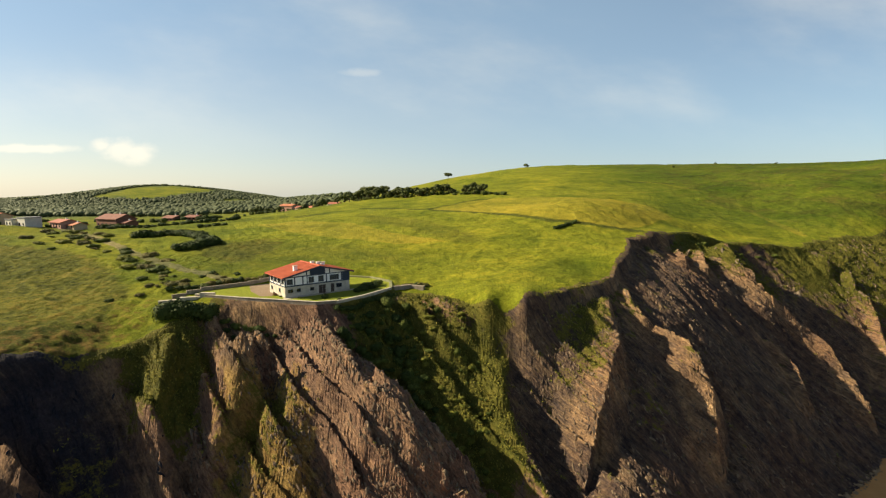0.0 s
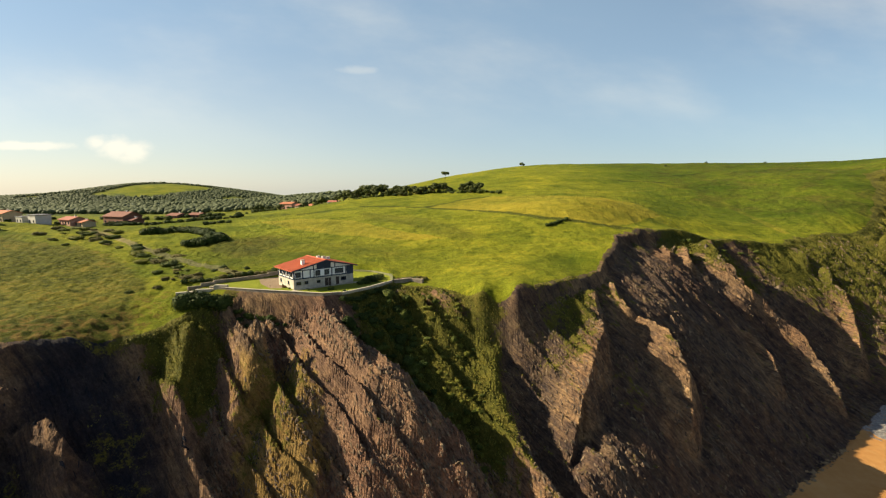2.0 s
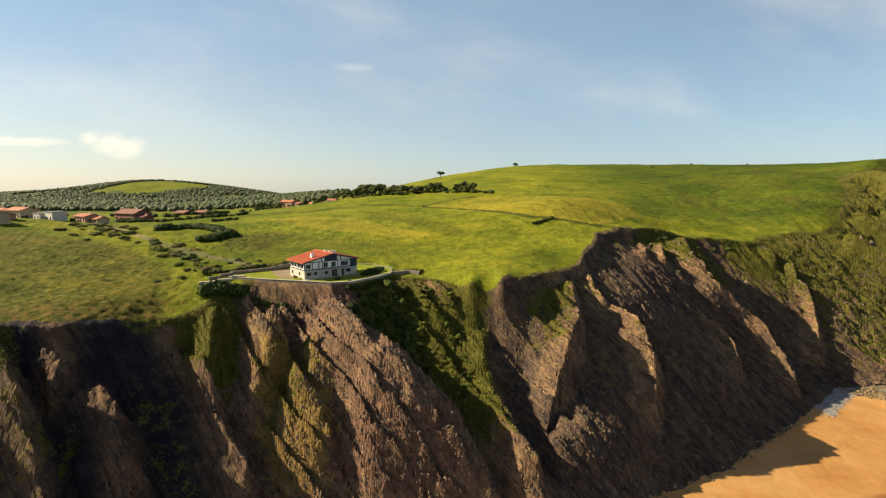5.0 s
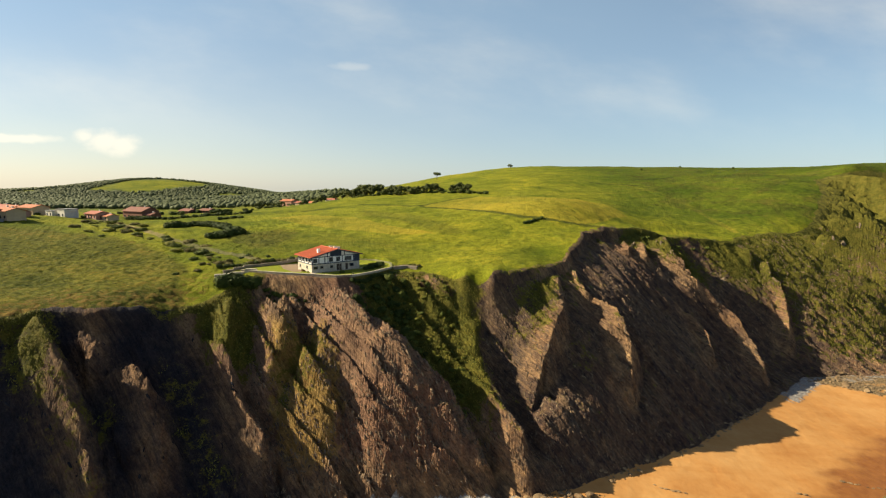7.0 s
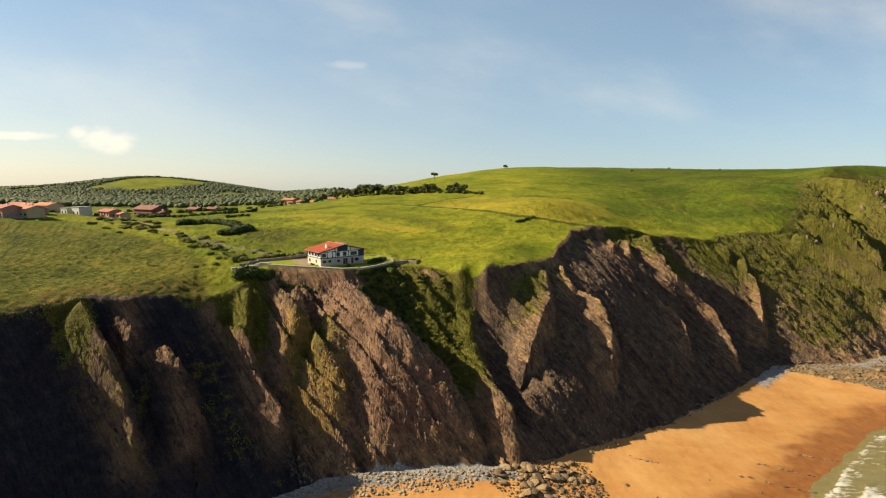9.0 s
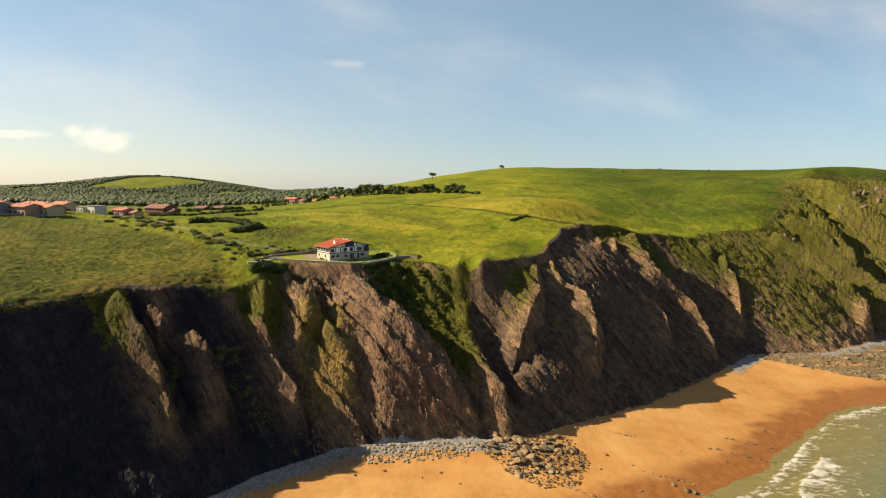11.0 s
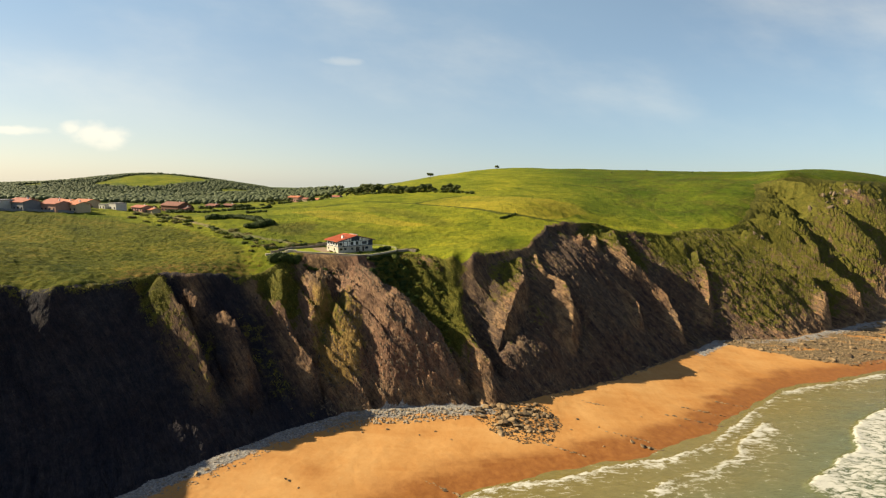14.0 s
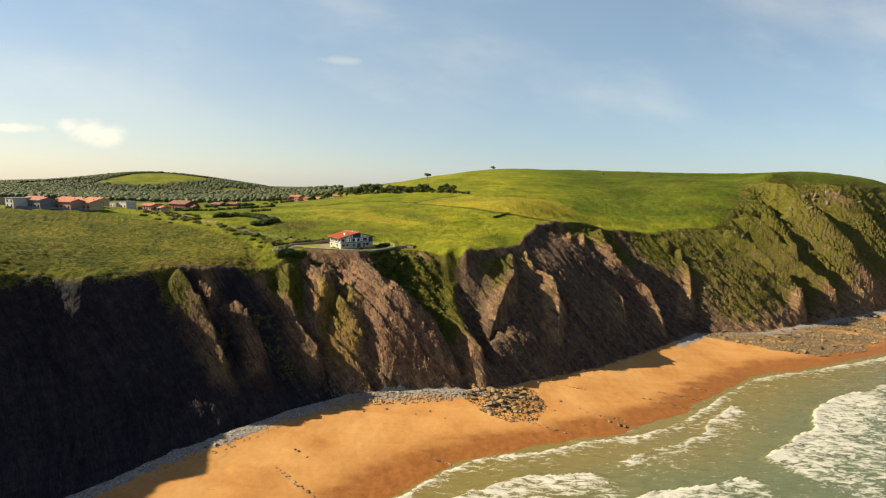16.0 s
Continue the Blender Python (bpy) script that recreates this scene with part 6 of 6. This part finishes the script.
def strewn_rocks(name, xs, ys, lo, hi, material, label, sink=0.2):
    """Many small stones in one mesh."""
    vs, fs, n0 = [], [], 0
    zs = land(xs, ys)[0]
    for x, y, z in zip(xs, ys, zs):
        _, rv, rf = ROCKS[int(rng.integers(len(ROCKS)))]
        s, a = lo + (hi - lo) * float(rng.random()) ** 2.5, float(rng.uniform(0, 6.28))
        c, sn = math.cos(a) * s, math.sin(a) * s
        w = float(rng.uniform(0.7, 1.5))
        p = np.column_stack((rv[:, 0] * c * w - rv[:, 1] * sn + x, rv[:, 0] * sn * w + rv[:, 1] * c + y, rv[:, 2] * s + z + sink * s))
        vs.append(p)
        fs.append(rf + n0)
        n0 += len(p)
    return tagged(sheet_mesh(name, np.concatenate(vs), np.concatenate(fs), material, flat=True), label, "rocks", kind="stuff")


def scatter(poly, n, seed):
    r = np.random.default_rng(seed)
    a = np.array(poly)
    x, y = r.uniform(a[:, 0].min(), a[:, 0].max(), n), r.uniform(a[:, 1].min(), a[:, 1].max(), n)
    k = inside(poly, x, y) > 0
    return x[k], y[k]


FALL = [(14, 69), (22, 71), (33, 74), (43, 73), (46, 62), (40, 53.5), (30, 52), (22, 57), (17, 63)]
px_, py_ = scatter(FALL, 900, 31)
thin = np.random.default_rng(5).random(len(px_)) < np.clip(1.25 - np.hypot((px_ - 29) / 17, (py_ - 65) / 11), 0.05, 1)
px_, py_ = px_[thin], py_[thin]
for x, y in list(zip(px_, py_))[:240]:
    near = 1 - min(1.0, math.hypot(x - 27, y - 68) / 22)
    boulder(x, y, 0.22 + float(rng.random()) ** 3 * (0.6 + 1.2 * near), "grey-brown fallen boulder at the cliff's foot", "fallen boulders")
strewn_rocks("rubble", *scatter(FALL, 1800, 32), 0.12, 0.45, ROCK, "broken rubble among the fallen boulders")
STRIP = [(-34, 59), (-20, 67), (0, 69.5), (14, 69.5), (12, 64), (-4, 61), (-18, 59.5), (-30, 53)]
strewn_rocks("shingle", *scatter(STRIP, 2400, 33), 0.12, 0.55, SHINGLE, "pale grey shingle along the cliff's foot")
WESTSTRIP = [(-84, 7), (-68, 27), (-45, 51), (-33, 60), (-30, 56.5), (-41, 46), (-62, 22), (-78, 3)]
strewn_rocks("shingle", *scatter(WESTSTRIP, 4200, 34), 0.10, 0.34, SHINGLE, "pale grey shingle in the cliff's shade")
rx_, ry_ = scatter(REEF, 420, 35)
for x, y in list(zip(rx_, ry_))[:210]:
    boulder(x, y, 0.5 + 1.2 * float(rng.random()) ** 2, "brown weed-stained rock on the shore platform", "shore platform rocks", 0.3, "shore_rock")
strewn_rocks("shore_stones", *scatter(REEF, 8500, 36), 0.15, 0.65, plain("platform_stone", (0.15, 0.105, 0.060), 0.9, grain=0.4, scale=2, bump=0.05), "stones over the shore platform")
UNDER = [(44, 80), (60, 87), (78, 97), (100, 112), (118, 123.5), (118, 121), (98, 108), (76, 93), (58, 83), (46, 77)]
strewn_rocks("toe_stones", *scatter(UNDER, 2200, 37), 0.15, 0.7, ROCK, "dark stones along the cliff's foot")
for x, y, s in ((69, 53, 1.1), (71, 52, 0.8), (66.5, 55, 0.7), (-36, 31, 0.45), (-37.2, 31.6, 0.4), (-33, 28.5, 0.35), (-58, 33, 0.6), (-60, 31, 0.7), (-56, 35, 0.5), (-62, 29.5, 0.5), (3, 57, 0.4), (-2, 55, 0.35), (8, 53, 0.4), (52, 66, 0.5),
                (48, 60, 0.45), (58, 62, 0.35), (56, 52, 0.4), (-12, 57, 0.45), (-20, 55, 0.4), (64, 58, 0.4), (88, 66, 0.4), (76, 70, 0.35), (84, 54, 0.5)):
    boulder(x, y, s, "lone dark rock half sunk in sand", "rocks on the sand", 0.3, "sand_rock")

# pale outcrops high on the east slope
OUTCROP = by_piece("pale_outcrop", [(0.10, 0.075, 0.052), (0.17, 0.125, 0.080), (0.13, 0.096, 0.060)], 0.92, 0.3, 0.8, 0.2)
PALE_ROCKS = []
for me, _, _ in ROCKS:
    c = me.copy()
    c.materials.clear()
    c.materials.append(OUTCROP)
    PALE_ROCKS.append(c)
r = np.random.default_rng(61)
for cx, cy, n_rocks, sp in ((318, 286, 9, 5), (330, 290, 11, 6), (343, 290, 8, 5), (356, 296, 6, 5), (236, 226, 5, 4), (228, 205, 6, 4), (222, 214, 5, 3), (292, 262, 5, 5), (372, 300, 6, 6), (206, 208, 4, 3), (128, 182, 5, 4), (112, 172, 6, 4), (120, 164, 5, 3), (92, 176, 5, 3), (104, 182, 4, 3)):
    for _ in range(n_rocks):
        x, y, s = cx + float(r.normal(0, sp)), cy + float(r.normal(0, sp * 0.6)), float(r.uniform(0.7, 1.5)) * (1.7 if cx > 280 else 1.0)
        ob = new("outcrop_rock", PALE_ROCKS[int(r.integers(len(PALE_ROCKS)))])
        ob.matrix_world = pose(x, y, ground_z(x, y) - 0.55 * s, float(r.uniform(-15, 45)), float(r.uniform(-10, 50)), float(r.uniform(0, 360))) @ Matrix.Diagonal((s * float(r.uniform(0.5, 1.0)), s * 0.7, s * float(r.uniform(1.6, 3.2)), 1))
        tagged(ob, "pale rock outcrop standing out of the grassy slope", "rock", "rock outcrops on the slope")

# worn ledges of tilted rock that break the sand in rows
for k, (a, b, n_rocks) in enumerate((((-40, 22.5), (-27, 12.5), 16), ((0.5, 34), (18.5, 24.2), 24), ((58, 77.3), (65.5, 75), 8), ((70, 53.3), (83, 47.5), 14), ((36, 53), (50, 46.5), 14), ((86, 72), (105, 67), 16), ((20, 33.5), (31, 29.4), 9),
                                    ((95, 78), (118, 72), 18), ((112, 84), (132, 80), 14), ((60, 60), (74, 55), 10))):
    ledge = thing("rock_ledge", Matrix.Identity(4), "row of worn rock teeth breaking the sand", "rock", "rock ledges in the sand")
    for i in range(n_rocks):
        t = (i + float(rng.uniform(-0.3, 0.3))) / n_rocks
        x, y = a[0] + (b[0] - a[0]) * t + float(rng.normal(0, 0.25)), a[1] + (b[1] - a[1]) * t + float(rng.normal(0, 0.25))
        s = float(rng.uniform(0.18, 0.5))
        o = new("tooth", ROCKS[int(rng.integers(len(ROCKS)))][0])
        o.parent = ledge
        o.matrix_world = pose(x, y, ground_z(x, y) + 0.1 * s, 0, 0, math.degrees(math.atan2(b[1] - a[1], b[0] - a[0])) + float(rng.uniform(-15, 15))) @ Matrix.Diagonal((s * 1.8, s * 0.8, s, 1))

# clods and beds of hard rock that stand out of the cliff face
def crags(name, label, lo, hi, count, material, seed):
    r = np.random.default_rng(seed)
    fu, ft = r.uniform(lo, hi, count), r.uniform(0.03, 0.985, count)
    fv = brow_v(fu) + (toe_v(fu) - brow_v(fu)) * ft
    fx, fy = xy(fu, fv)
    fz = land(fx, fy)[0]
    e = 0.7
    gx_ = (land(fx + e, fy)[0] - land(fx - e, fy)[0]) / (2 * e)
    gy_ = (land(fx, fy + e)[0] - land(fx, fy - e)[0]) / (2 * e)
    clad = np.zeros(fx.shape)
    for bx, by, br, amount in CLAD:
        clad += amount * np.exp(-(((fx - bx) ** 2 + (fy - by) ** 2) / br ** 2))
    ok = (clad < 0.4) & (lattice(fu / 5 + fz / 9, fz / 8, 97) + 0.3 * r.random(count) > 0.5)
    ok &= (fu < 232) | (r.random(count) < 0.35)
    ok &= np.where((fu > 56) & (fu < 225), r.random(count) < 0.35, True)
    c = np.column_stack((fx, fy, fz))[ok]
    n = np.column_stack((-gx_, -gy_, np.ones(count)))[ok]
    n /= np.linalg.norm(n, axis=1)[:, None]
    k = len(c)
    # each lies down the fall of the face, slanting with the beds
    t = np.array((0.42, -0.30, -0.85)) + r.normal(size=(k, 3)) * 0.34
    t -= n * (t * n).sum(1)[:, None]
    t /= np.linalg.norm(t, axis=1)[:, None]
    s = np.cross(n, t)
    up = n + s * r.uniform(-0.5, 0.5, (k, 1))
    ln, wd, th = 0.22 + 0.62 * r.random((k, 1)) ** 2.2, r.uniform(0.07, 0.24, (k, 1)), r.uniform(0.06, 0.30, (k, 1))
    rings = []
    for at, taper in ((-1.0, 0.35), (-0.3, 1.0), (0.45, 0.9), (1.0, 0.3)):
        j = r.uniform(0.7, 1.3, (k, 1))
        mid = c + t * ln * at
        rings += [mid + s * wd * taper * j - up * 0.35, mid + s * wd * taper * 0.7 + up * th * taper, mid - s * wd * taper * 0.7 + up * th * taper * j, mid - s * wd * taper - up * 0.35]
    v = np.stack(rings, 1).reshape(-1, 3)
    q = [(4 * a + b, 4 * a + b + 1, 4 * a + 5 + b, 4 * a + 4 + b) for a in range(3) for b in range(3)] + [(0, 1, 2, 3), (15, 14, 13, 12)]
    f = (np.array(q)[None] + 16 * np.arange(k)[:, None, None]).reshape(-1, 4)
    return tagged(sheet_mesh(name, v, f, material, flat=True), label, "rock", kind="stuff")


crags("cliff_beds", "brown rock clods and thin beds standing out of the cliff", -4, 300, 36000, SLATE, 51)
# west cliff clods carry the painted shade colour
crags("shale_beds", "rock clods on the west cliff, coloured dark as in shade", -118, -6, 700, SHADED_CLODS, 52)
